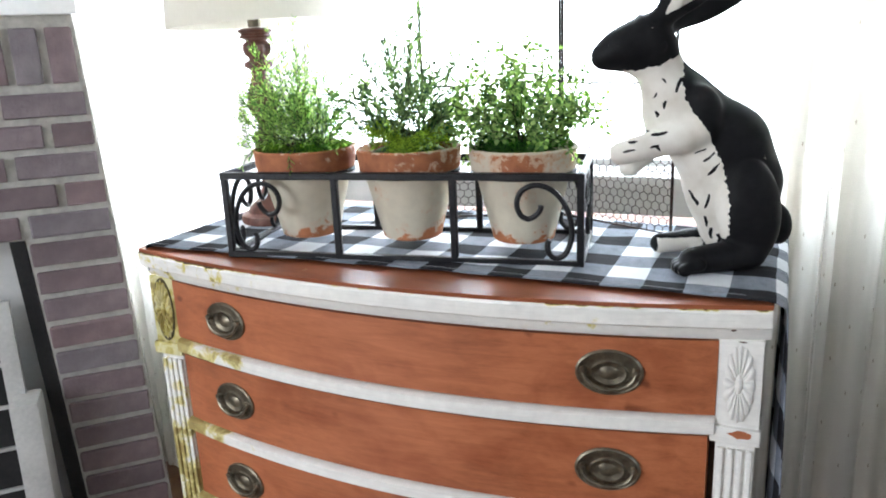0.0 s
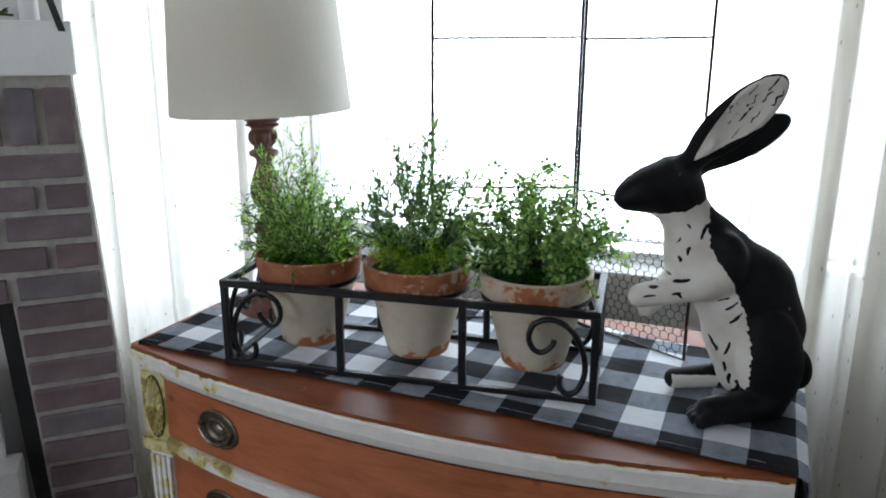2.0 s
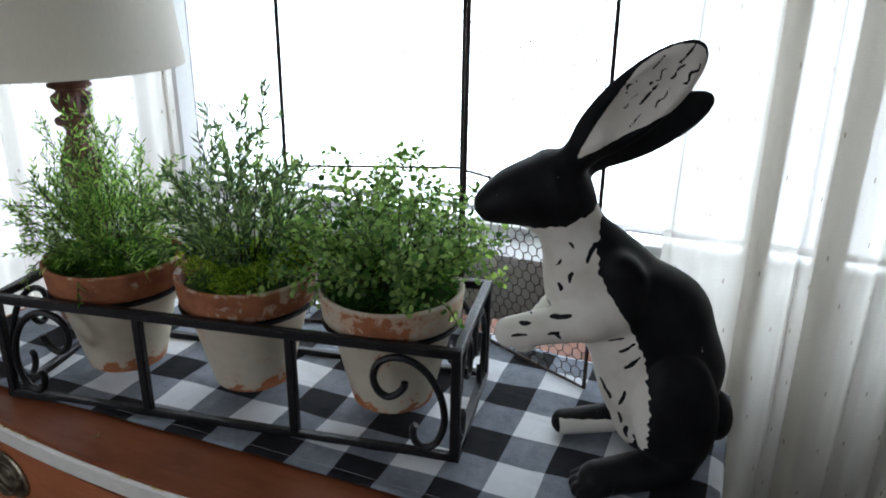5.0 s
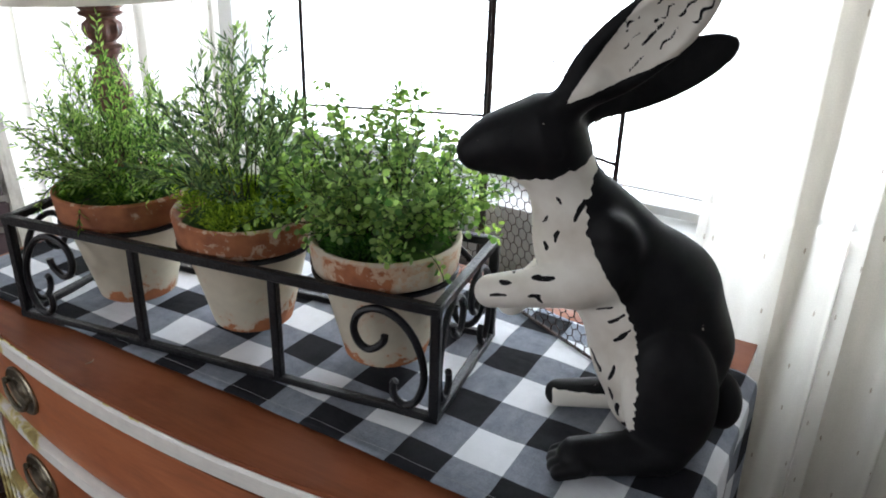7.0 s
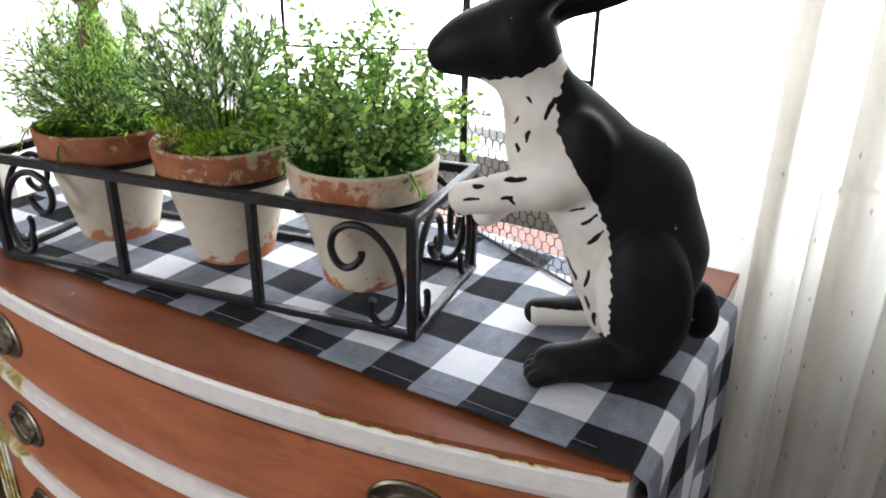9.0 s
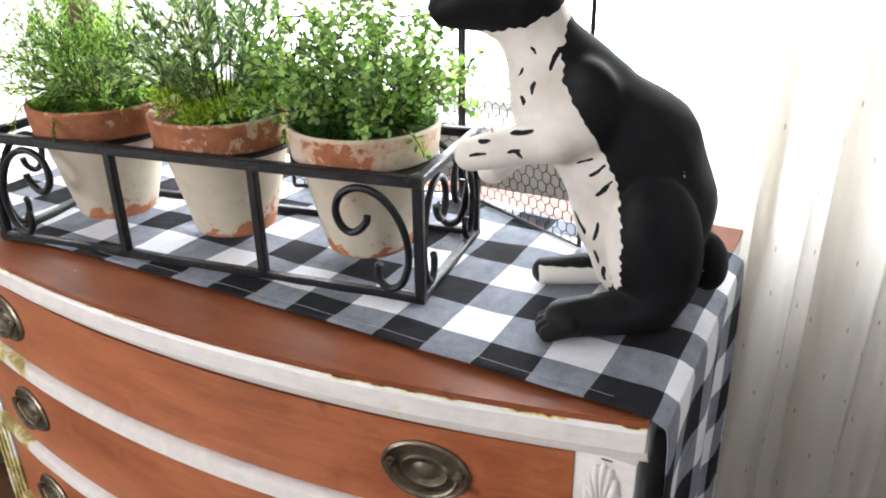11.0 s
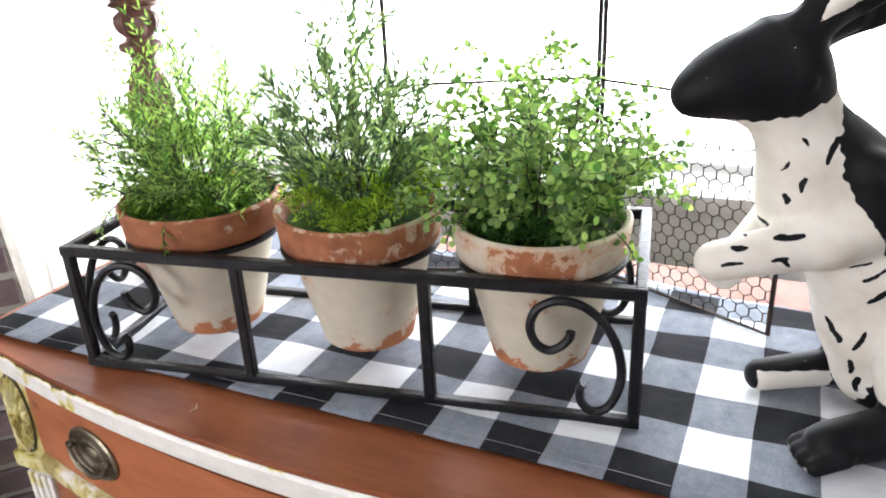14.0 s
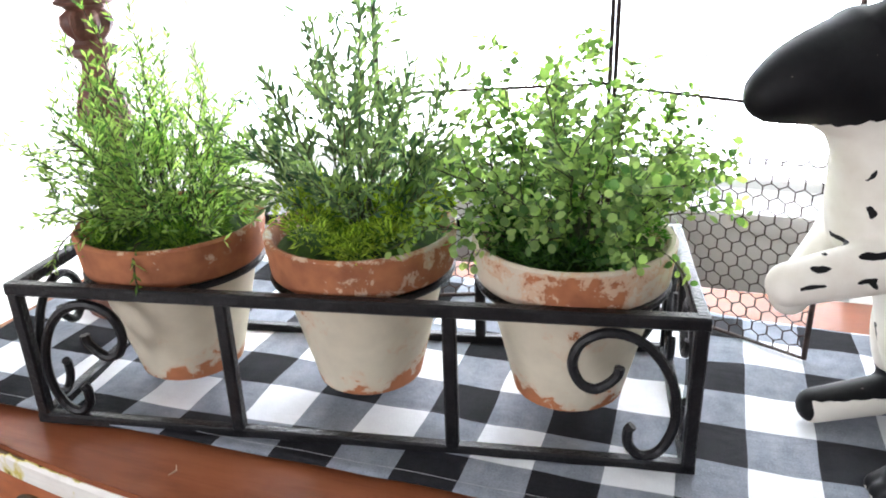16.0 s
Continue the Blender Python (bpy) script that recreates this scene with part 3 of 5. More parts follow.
def fire_screen():
    s = thing("fire_screen", FIRE @ pose(-0.42, -0.05, 0, -4, 0, 0), "white framed fireplace screen with black mesh grid", "fire screen")
    w, h = 0.275, 0.66
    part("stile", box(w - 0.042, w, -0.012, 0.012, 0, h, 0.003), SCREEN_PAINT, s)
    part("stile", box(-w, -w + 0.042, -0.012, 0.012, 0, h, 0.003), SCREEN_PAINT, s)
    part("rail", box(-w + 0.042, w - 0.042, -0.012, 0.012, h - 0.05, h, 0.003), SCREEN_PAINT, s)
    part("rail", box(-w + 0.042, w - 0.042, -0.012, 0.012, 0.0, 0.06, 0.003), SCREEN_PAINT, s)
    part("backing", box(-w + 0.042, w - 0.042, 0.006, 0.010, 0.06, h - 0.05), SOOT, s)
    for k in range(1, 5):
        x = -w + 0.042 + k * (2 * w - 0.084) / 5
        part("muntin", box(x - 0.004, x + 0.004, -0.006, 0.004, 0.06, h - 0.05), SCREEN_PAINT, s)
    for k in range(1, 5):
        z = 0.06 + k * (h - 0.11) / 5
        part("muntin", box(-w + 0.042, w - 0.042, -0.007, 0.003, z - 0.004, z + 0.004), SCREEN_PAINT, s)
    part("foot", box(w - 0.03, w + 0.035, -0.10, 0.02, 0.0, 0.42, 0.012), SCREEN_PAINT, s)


def mantel_things():
    g = thing("garland", FIRE @ pose(0, 0, 1.445), "dark green leafy garland lying on the white mantel", "garland")
    r = random.Random(9)
    pts = [Vector((-1.3 + 0.1 * k, -0.002 + 0.006 * math.sin(2.1 * k), 0.012 + 0.004 * math.sin(3.3 * k))) for k in range(14)]
    part("vine", tube(pts, 0.003, 6), STEM, g)
    lv, lf = [], []
    for k in range(260):
        u = r.random() * 12.99
        p = pts[int(u)].lerp(pts[min(int(u) + 1, 13)], u % 1)
        d = (rand_dir(r) + Vector((0, -0.2, 0.6))).normalized()
        leaf_quad(lv, lf, p, d, rand_dir(r), r.uniform(0.015, 0.032), r.uniform(0.008, 0.014))
    tagged(pydata("foliage", lv, lf, GARLAND, g, smooth=False), kind="stuff")
    rb = thing("ribbon", FIRE @ pose(0, 0, 0), "dark green satin ribbon hanging at the mantel corner", "ribbon")
    bm = bmesh.new()
    rows = []
    for k in range(9):
        t = k / 8
        u, z = 0.050 + 0.044 * t ** 0.8, 1.56 - 0.140 * t
        rows.append([bm.verts.new((u + dx, -0.026 + 0.003 * math.sin(5 * t) + dy, z)) for dx, dy in ((-0.008, 0), (0.007, -0.003), (0.007, -0.0045), (-0.008, -0.0015))])
    for p, q in zip(rows, rows[1:]):
        for i in range(4):
            bm.faces.new((p[i], p[(i + 1) % 4], q[(i + 1) % 4], q[i]))
    bm.faces.new(rows[0][::-1])
    bm.faces.new(rows[-1])
    bmesh.ops.recalc_face_normals(bm, faces=bm.faces)
    part("band", bm, RIBBON, rb)
    part("hook", tube([(0.050, 0.052, 1.565), (0.050, -0.02, 1.565), (0.050, -0.026, 1.556)], 0.002, 6), BRASS, rb)
    c = thing("candle", FIRE @ pose(0.030, 0.012, 1.4435), "short white pillar candle on the mantel", "candle")
    part("wax", lathe([(0.0, 0.0), (0.019, 0.0), (0.020, 0.002), (0.020, 0.088), (0.018, 0.092), (0.004, 0.088), (0.0, 0.088)], 28), TRIM, c)
    part("wick", tube([(0, 0, 0.087), (0.001, 0, 0.10)], 0.0008, 5), SOOT, c)


GARLAND = leaf_mat("garland_green", (0.01, 0.03, 0.012), (0.04, 0.09, 0.03))
RIBBON = mottled("dark_green_satin", (0.006, 0.02, 0.014), (0.015, 0.04, 0.03), 30, 0.4)


# ---- dresser ----
TOP = 0.888


RAW_SCRATCH = mottled("raw_wood", (0.45, 0.30, 0.2), (0.6, 0.42, 0.3), 60, 0.8)


def bow(x, depth, half):
    return -depth * max(0.0, 1 - (x / half) ** 2)


def bowed_slab(half, depth, bow_half, back, z0, z1, front0=0.0, n=40):
    """A slab with a bowed front: columns of points across the width."""
    bm = bmesh.new()
    rows = []
    for i in range(n + 1):
        x = -half + 2 * half * i / n
        yf = front0 + bow(x, depth, bow_half)
        rows.append([bm.verts.new(c) for c in ((x, yf, z0), (x, yf, z1), (x, back, z1), (x, back, z0))])
    for a, b in zip(rows, rows[1:]):
        for k in range(4):
            j = (k + 1) % 4
            bm.faces.new((a[k], b[k], b[j], a[j]))
    bm.faces.new(rows[0])
    bm.faces.new(rows[-1][::-1])
    bmesh.ops.recalc_face_normals(bm, faces=bm.faces)
    return bm


def moulding(half, depth, bow_half, front0, profile, n=48):
    """A moulded strip swept along the bowed front; profile: (out, z)."""
    bm = bmesh.new()
    rows = []
    for i in range(n + 1):
        x = -half + 2 * half * i / n
        y = front0 + bow(x, depth, bow_half)
        rows.append([bm.verts.new((x, y - o, z)) for o, z in profile])
    k = len(profile)
    for a, b in zip(rows, rows[1:]):
        for i in range(k):
            j = (i + 1) % k
            bm.faces.new((a[i], b[i], b[j], a[j]))
    bm.faces.new(rows[0])
    bm.faces.new(rows[-1][::-1])
    bmesh.ops.recalc_face_normals(bm, faces=bm.faces)
    return bm


def oval_pull(parent, x, y, z, turn):
    h = part("pull_backplate", oval_plate(0.047, 0.034), BRASS, parent, "aged brass oval backplate")
    h.matrix_local = pose(x, y, z, 0, 0, turn)
    path = []
    for i in range(17):
        a = math.pi * i / 16
        path.append((0.036 * math.cos(a), -0.010 - 0.002 * math.sin(a), 0.004 - 0.026 * math.sin(a)))
    part("bail", tube(path, [0.0022 + 0.0016 * math.sin(math.pi * i / 16) for i in range(17)], 8), BRASS, h)
    for sx in (-1, 1):
        bm = lathe([(0.0, 0.0), (0.006, 0.0), (0.005, 0.004), (0.0036, 0.006), (0.0055, 0.009), (0.0045, 0.0125), (0.0, 0.0135)], 12)
        bmesh.ops.rotate(bm, verts=bm.verts, cent=(0, 0, 0), matrix=Matrix.Rotation(radians(90), 3, 'X'))
        bmesh.ops.translate(bm, verts=bm.verts, vec=(sx * 0.036, 0.001, 0.004))
        part("post", bm, BRASS, h)


def oval_plate(a, b):
    bm = bmesh.new()
    rings = [(1.0, 0.0), (1.0, -0.0025), (0.93, -0.0045), (0.86, -0.0030), (0.78, -0.0032), (0.70, -0.0020), (0.55, -0.0030), (0.50, -0.0052), (0.42, -0.0040), (0.30, -0.0030), (0.20, -0.0050), (0.0, -0.0058)]
    prev, n = None, 40
    for s, y in rings:
        ring = [bm.verts.new((a * s * math.cos(6.28319 * i / n), y, b * s * math.sin(6.28319 * i / n))) for i in range(n)] if s else [bm.verts.new((0, y, 0))]
        if prev:
            for i in range(n):
                j = (i + 1) % n
                bm.faces.new((prev[i], prev[j], ring[j], ring[i]) if s else (prev[i], prev[j], ring[0]))
        prev = ring
    bmesh.ops.recalc_face_normals(bm, faces=bm.faces)
    for f in bm.faces:
        f.normal_flip()
    bmesh.ops.recalc_face_normals(bm, faces=bm.faces)
    return bm


def rosette(a, b):
    """Carved oval flower: petals round an oval boss, one relief."""
    bm = bmesh.new()
    n, rows = 144, 16
    prev = None
    for j in range(rows + 1):
        r = 1.0 - j / rows
        ring = []
        for i in range(n if r > 0 else 1):
            t = 2 * math.pi * i / n
            if r < 0.27:
                y = 0.0035 + 0.0035 * math.sqrt(max(0.0, 1 - (r / 0.20) ** 2)) if r < 0.20 else 0.0015
            else:
                k = (r - 0.27) / 0.73
                edge = 0.5 + 0.5 * math.cos(16 * t)
                y = 0.0005 + 0.0062 * math.sin(math.pi * min(1, k * 0.92 + 0.06)) ** 0.6 * edge ** 0.28
            rr = r * (1 - 0.10 * (0.5 - 0.5 * math.cos(16 * t))) if r > 0.9 else r
            ring.append(bm.verts.new((a * rr * math.cos(t), -y, b * rr * math.sin(t))))
        if prev:
            for i in range(n):
                q = (i + 1) % n
                bm.faces.new((prev[i], prev[q], ring[q], ring[i]) if r > 0 else (prev[i], prev[q], ring[0]))
        prev = ring
    bmesh.ops.recalc_face_normals(bm, faces=bm.faces)
    if sum(f.normal.y for f in bm.faces) > 0:
        bmesh.ops.reverse_faces(bm, faces=bm.faces)
    return bm


def chip(w, h, seed):
    """A ragged flat spot where the paint is gone."""
    r = random.Random(seed)
    bm = bmesh.new()
    ring = [(w * math.cos(a) * k, h * math.sin(a) * k) for a, k in [(6.28319 * i / 14, r.uniform(0.72, 1.1)) for i in range(14)]]
    lo, hi = [[bm.verts.new((x, y, z)) for x, z in ring] for y in (0.0008, 0.0)]
    for i in range(14):
        bm.faces.new((lo[i], lo[(i + 1) % 14], hi[(i + 1) % 14], hi[i]))
    bm.faces.new(hi)
    bm.faces.new(lo[::-1])
    bmesh.ops.recalc_face_normals(bm, faces=bm.faces)
    return bm


DRAWERS = ((0.718, 0.833, 0.472), (0.557, 0.690, 0.464), (0.395, 0.530, 0.464), (0.225, 0.368, 0.464))


def dresser():
    d = thing("dresser", pose(-0.022, 0, 0), "bow-front cherry dresser with chippy white paint and brass pulls", "dresser")
    part("top", bowed_slab(0.536, 0.073, 0.536, 0.468, TOP - 0.006, TOP), WOOD_TOP, d, "bare reddish-brown wooden top")
    part("top_edge", moulding(0.536, 0.073, 0.536, 0.0, [(0.001, TOP - 0.0062), (0.004, TOP - 0.010), (0.0035, TOP - 0.030), (0.0, TOP - 0.033), (-0.008, TOP - 0.035), (-0.010, TOP - 0.044), (-0.016, TOP - 0.053), (-0.03, TOP - 0.053), (-0.03, TOP - 0.0062)]), EDGE_PAINT, d, "white painted edge chipped to yellow and bare wood")
    for sx in (-1, 1):
        part("top_end", box(*sorted((sx * 0.512, sx * 0.5365)), 0.032, 0.466, TOP - 0.034, TOP - 0.0065, 0.002), WHITE, d)
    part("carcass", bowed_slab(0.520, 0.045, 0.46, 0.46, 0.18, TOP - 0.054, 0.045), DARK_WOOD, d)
    for sx in (-1, 1):
        part("side_panel", box(*sorted((sx * 0.520, sx * 0.526)), 0.062, 0.46, 0.18, TOP - 0.036), WHITE, d)
        m = YELLOWED if sx < 0 else WHITE
        block = part("corner_block", box(sx * 0.500 - 0.029, sx * 0.500 + 0.029, 0.006, 0.06, 0.706, TOP - 0.053, 0.002), m, d, "yellowed chipped corner block" if sx < 0 else "")
        r = part("rosette", rosette(0.0205, 0.0585), m, block, "carved oval flower, yellowed" if sx < 0 else "carved white oval flower")
        r.location = (sx * 0.500, 0.005, 0.771)
        if sx < 0:
            bm = lathe([(0.0, 0.0), (0.0215, 0.0), (0.0215, 0.0018), (0.0, 0.0018)], 48)
            for v in bm.verts:
                v.co = Vector((v.co.x, -v.co.z, v.co.y * 2.85))
            part("recess", bm, GROUND_GREEN, block, "dark worn oval ground").location = (sx * 0.500, 0.0058, 0.771)
        part("corner_cap", box(sx * 0.500 - 0.034, sx * 0.500 + 0.032, 0.0, 0.06, 0.682, 0.706, 0.004), m, d)
        post = part("pilaster", box(sx * 0.500 - 0.026, sx * 0.500 + 0.026, 0.010, 0.06, 0.18, 0.682, 0.002), PILASTER_WORN if sx < 0 else WHITE, d)
        for k in range(4):
            x = sx * 0.500 + (k - 1.5) * 0.0125
            bm = box(x - 0.0042, x + 0.0042, 0.004, 0.011, 0.21, 0.672, 0.002)
            part("reed", bm, PILASTER_WORN if sx < 0 else WHITE, post)
        part("leg", lathe([(0.0, 0.0), (0.014, 0.0), (0.017, 0.03), (0.028, 0.18), (0.0, 0.18)], 20), WHITE, d).location = (sx * 0.475, 0.045, 0)
        part("leg", lathe([(0.0, 0.0), (0.014, 0.0), (0.017, 0.03), (0.028, 0.18), (0.0, 0.18)], 20), WHITE, d).location = (sx * 0.475, 0.42, 0)
    part("scratch", tube([(-0.156, -0.037, TOP + 0.0002), (-0.153, -0.030, TOP + 0.0004), (-0.158, -0.023, TOP + 0.0002)], [0.0004, 0.0009, 0.0003], 5), RAW_SCRATCH, d, "pale scratch in the bare top")
    for x, y, z, w, h, seed, m, label in ((0.506, -0.0004, 0.6985, 0.017, 0.0062, 3, WOOD, "chip bared to brown wood"), (0.489, -0.0042, 0.851, 0.0045, 0.0022, 5, DARK_WOOD, "small dark chip"), (0.502, 0.0056, 0.8315, 0.006, 0.0012, 8, DARK_WOOD, "small dark chip")):
        part("paint_chip", chip(w, h, seed), m, d, label).location = (x, y, z)
    for z0, z1, half in DRAWERS:
        dr = part("drawer", bowed_slab(half, 0.062, 0.48, 0.10, z0 + 0.0025, z1 - 0.0025, 0.006), WOOD, d, "bare reddish-brown bowed drawer front")
        for sx in (-1, 1):
            x = sx * 0.332
            y = 0.006 + bow(x, 0.062, 0.48)
            slope = math.degrees(math.atan(2 * 0.062 * x / 0.48 ** 2))
            oval_pull(dr, x, y, (z0 + z1) / 2 + 0.003, slope)
    edges = [(DRAWERS[i][0], DRAWERS[i + 1][1]) for i in range(3)] + [(0.225, 0.18)]
    for z1, z0 in edges:
        part("rail", moulding(0.472, 0.064, 0.48, 0.004, [(0.0, z1 - 0.001), (0.006, z1 - 0.005), (0.006, z0 + 0.005), (0.0, z0 + 0.001), (-0.04, z0 + 0.001), (-0.04, z1 - 0.001)]), WHITE_WORN, d, "white painted drawer rail, yellowed at one end")


# ---- tablecloth ----
def tablecloth():
    xl, xr, yf, yb, drop = -0.541, 0.508, 0.004, 0.405, 0.56
    us = [xl - 0.05 + i * 0.0085 for i in range(int((xr - xl + 0.05 + drop) / 0.0085) + 1)]
    vs = [yf + (yb - yf) * j / 48 for j in range(49)]
    slant = lambda u: 0.026 * min(1.0, max(0.0, (u - 0.18) / 0.12))
    verts, faces, uvs = [], [], []
    r = 0.014
    for v in vs:
        for u in us:
            wr = 0.0034 * min(1.0, max(0.0, (v - yf - 0.016) / 0.03)) * max(0.0, noise.noise(Vector((u * 16 + v * 9, v * 13, 8.2)))) + 0.0006 * math.sin(40 * u + 9 * math.sin(11 * v)) + 0.0009 * math.sin(23 * v + 5 * u) + 0.0016 * noise.noise(Vector((u * 9, v * 9, 3.1)))
            hem = 0.0012 if v - yf < 0.012 else 0.0
            y = v + 0.003 * math.sin(7 * u + 1) * (1 if v < 0.1 else 0.3) - slant(u) * max(0.0, (v - 0.375) / 0.03)
            if u <= xr:
                x, z = u, TOP + 0.0035 + abs(wr) + hem
                if u < xl:
                    x, z = xl - 0.003, TOP + 0.002 - (xl - u) * 0.9
            else:
                s = u - xr
                a = min(s / r, math.pi / 2)
                fall = max(0.0, s - r * math.pi / 2)
                wave = 0.012 * (fall / drop) ** 0.6 * math.sin(34 * v + 1.2) + 0.004 * math.sin(80 * v) * (fall / drop)
                x = xr + r * math.sin(a) + 0.008 + max(-0.006, wave) * (1 if fall > 0 else 0)
                x = x if s > r else xr + r * math.sin(a) + 0.008 * s / r
                z = TOP + 0.0035 - r * (1 - math.cos(a)) - fall
                y += 0.006 * (fall / drop) * math.sin(9 * v)
            verts.append((x, y, z))
            uvs.append((u + 0.0024 * noise.noise(Vector((u * 14, v * 14, 7.0))), v + 0.0030 * noise.noise(Vector((u * 11, v * 11, 1.0))) + 0.0012 * math.sin(16 * u)))
    n = len(us)
    for j in range(len(vs) - 1):
        for i in range(n - 1):
            a = j * n + i
            faces.append((a, a + 1, a + n + 1, a + n))
    ob = pydata("tablecloth", verts, faces, CLOTH)
    uv = ob.data.uv_layers.new(name="UVMap")
    for loop in ob.data.loops:
        uv.data[loop.index].uv = uvs[loop.vertex_index]
    tagged(ob, "black and white buffalo check cloth draped over the dresser", "tablecloth")
    sol = ob.modifiers.new("thickness", 'SOLIDIFY')
    sol.thickness, sol.offset = 0.0012, 1.0
    part("hem_stitch", tube([(x, yf + 0.0125 + 0.003 * math.sin(7 * x + 1), TOP + 0.0072 + 0.0006 * math.sin(60 * x)) for x in [xl + k * 0.02 for k in range(52)]], 0.0003, 4), CLOTH_THREAD, ob)


CLOTH_THREAD = mottled("grey_thread", (0.2, 0.21, 0.23), (0.4, 0.41, 0.44), 50, 0.9)

# ---- planter rack ----
RACK = pose(-0.3395, -0.0036, TOP + 0.0022, 0, 0, 9.16)
RL, RD, RH = 0.5875, 0.195, 0.1455
BAR = 0.0056


def scroll_path(k=1.0, wide=1.0):
    pts = [(u, v * 0.925 - 0.002) for u, v in [(.073, .106), (.075, .098), (.085, .088), (.098, .083), (.112, .090), (.119, .108), (.111, .128), (.088, .139), (.060, .135), (.036, .117), (.020, .088), (.016, .055), (.027, .026), (.045, .017), (.059, .026), (.061, .042), (.057, .048)]]
    return [(u * k * wide, v) for u, v in pts]


def bar(a, b, r=BAR):
    a, b = Vector(a), Vector(b)
    d = (b - a).normalized()
    s = d.cross(Vector((0, 0, 1)))
    s = s.normalized() if s.length > 0.1 else Vector((1, 0, 0))
    u = s.cross(d).normalized()
    bm = bmesh.new()
    rings = [[bm.verts.new(p + r * (x * s + y * u)) for x, y in ((1, .7), (.7, 1), (-.7, 1), (-1, .7), (-1, -.7), (-.7, -1), (.7, -1), (1, -.7))] for p in (a, b)]
    for k in range(8):
        j = (k + 1) % 8
        bm.faces.new((rings[0][k], rings[0][j], rings[1][j], rings[1][k]))
    bm.faces.new(rings[0][::-1])
    bm.faces.new(rings[1])
    return bm


POTS = [(0.107, 0.094, 2.0), (0.296, 0.092, 40.0), (0.488, 0.089, 80.0)]
RING_Z = 0.134


def rack():
    k = thing("planter_rack", RACK, "black wrought-iron rack with scrolls holding three pots", "plant stand")
    z0, z1 = BAR, RH - BAR
    for y in (0, RD):
        part("top_rail", bar((-BAR, y, z1), (RL + BAR, y, z1), BAR * 1.05), IRON, k)
        part("bottom_rail", bar((-BAR, y, z0), (RL + BAR, y, z0)), IRON, k)
        for x in (0, RL / 3, 2 * RL / 3, RL):
            part("post", bar((x, y, z0), (x, y, z1)), IRON, k)
    for x in (0, RL):
        part("end_rail", bar((x, 0, z1 + 0.0006), (x, RD, z1 + 0.0006)), IRON, k)
        part("end_rail", bar((x, 0, z0 + 0.0006), (x, RD, z0 + 0.0006)), IRON, k)
    for x, sx in ((0, 1), (RL, -1)):
        for y in (0.0, RD):
            part("scroll", tube(smooth_path([(x + sx * u, y, v) for u, v in scroll_path(1.0, 0.81)], 5), 0.0044, 8), IRON, k)
        for y, sy in ((0, 1), (RD, -1)):
            part("scroll", tube(smooth_path([(x, y + sy * u, v) for u, v in scroll_path(1.0, 0.70)], 5), 0.0042, 8), IRON, k)
    for px, py, _ in POTS:
        part("pot_ring", tube([(px + 0.0825 * math.cos(a), py + 0.0825 * math.sin(a), RING_Z) for a in [2 * math.pi * i / 48 for i in range(49)]], 0.0036, 8, caps=False), IRON, k)
        for sy, y in ((-1, 0.0), (1, RD)):
            part("ring_tab", bar((px, py + sy * 0.080, RING_Z + 0.001), (px, y, RING_Z + 0.004), 0.003), IRON, k)


# ---- potted herbs ----
def leaf_quad(verts, faces, p, d, n, length, width):
    s = d.cross(n)
    if s.length < 1e-4:
        return
    s.normalize()
    i = len(verts)
    up = s.cross(d)
    verts += [p, p + d * length * 0.5 + s * width * 0.5 + up * width * 0.12, p + d * length, p + d * length * 0.5 - s * width * 0.5 + up * width * 0.12]
    faces.append((i, i + 1, i + 2, i + 3))


def round_leaf(verts, faces, p, d, n, size):
    s = d.cross(n)
    if s.length < 1e-4:
        return
    s.normalize()
    up = s.cross(d)
    i = len(verts)
    for k in range(7):
        a = math.pi * 2 * k / 7
        verts.append(p + d * size * (0.5 - 0.5 * math.cos(a)) + s * size * 0.46 * math.sin(a) + up * size * 0.1 * math.sin(a) ** 2)
    faces.append(tuple(range(i, i + 7)))


def rand_dir(r):
    while True:
        v = Vector((r.uniform(-1, 1), r.uniform(-1, 1), r.uniform(-1, 1)))
        if 0.1 < v.length < 1:
            return v.normalized()


def sprig(r, start, d, length, bend, n=10):
    """A gently bending stem as a list of points."""
    pts, p, d = [start.copy()], start.copy(), d.normalized()
    turn = rand_dir(r)
    for i in range(n):
        d = (d + turn * bend / n + Vector((0, 0, 0.25 / n)) + rand_dir(r) * 0.06).normalized()
        p = p + d * length / n
        pts.append(p.copy())
    return pts


HERBS = {
    "fern": dict(stems=40, height=0.204, width=0.094, base=0.018, twigs=10, twig=(0.030, 0.062), bare=0.20),
    "rosemary": dict(stems=30, height=0.226, width=0.106, base=0.014, twigs=8, twig=(0.030, 0.062), bare=0.30),
    "round": dict(stems=46, height=0.182, width=0.124, base=0.022, twigs=9, twig=(0.026, 0.055), bare=0.22),
}
SOIL = 0.136


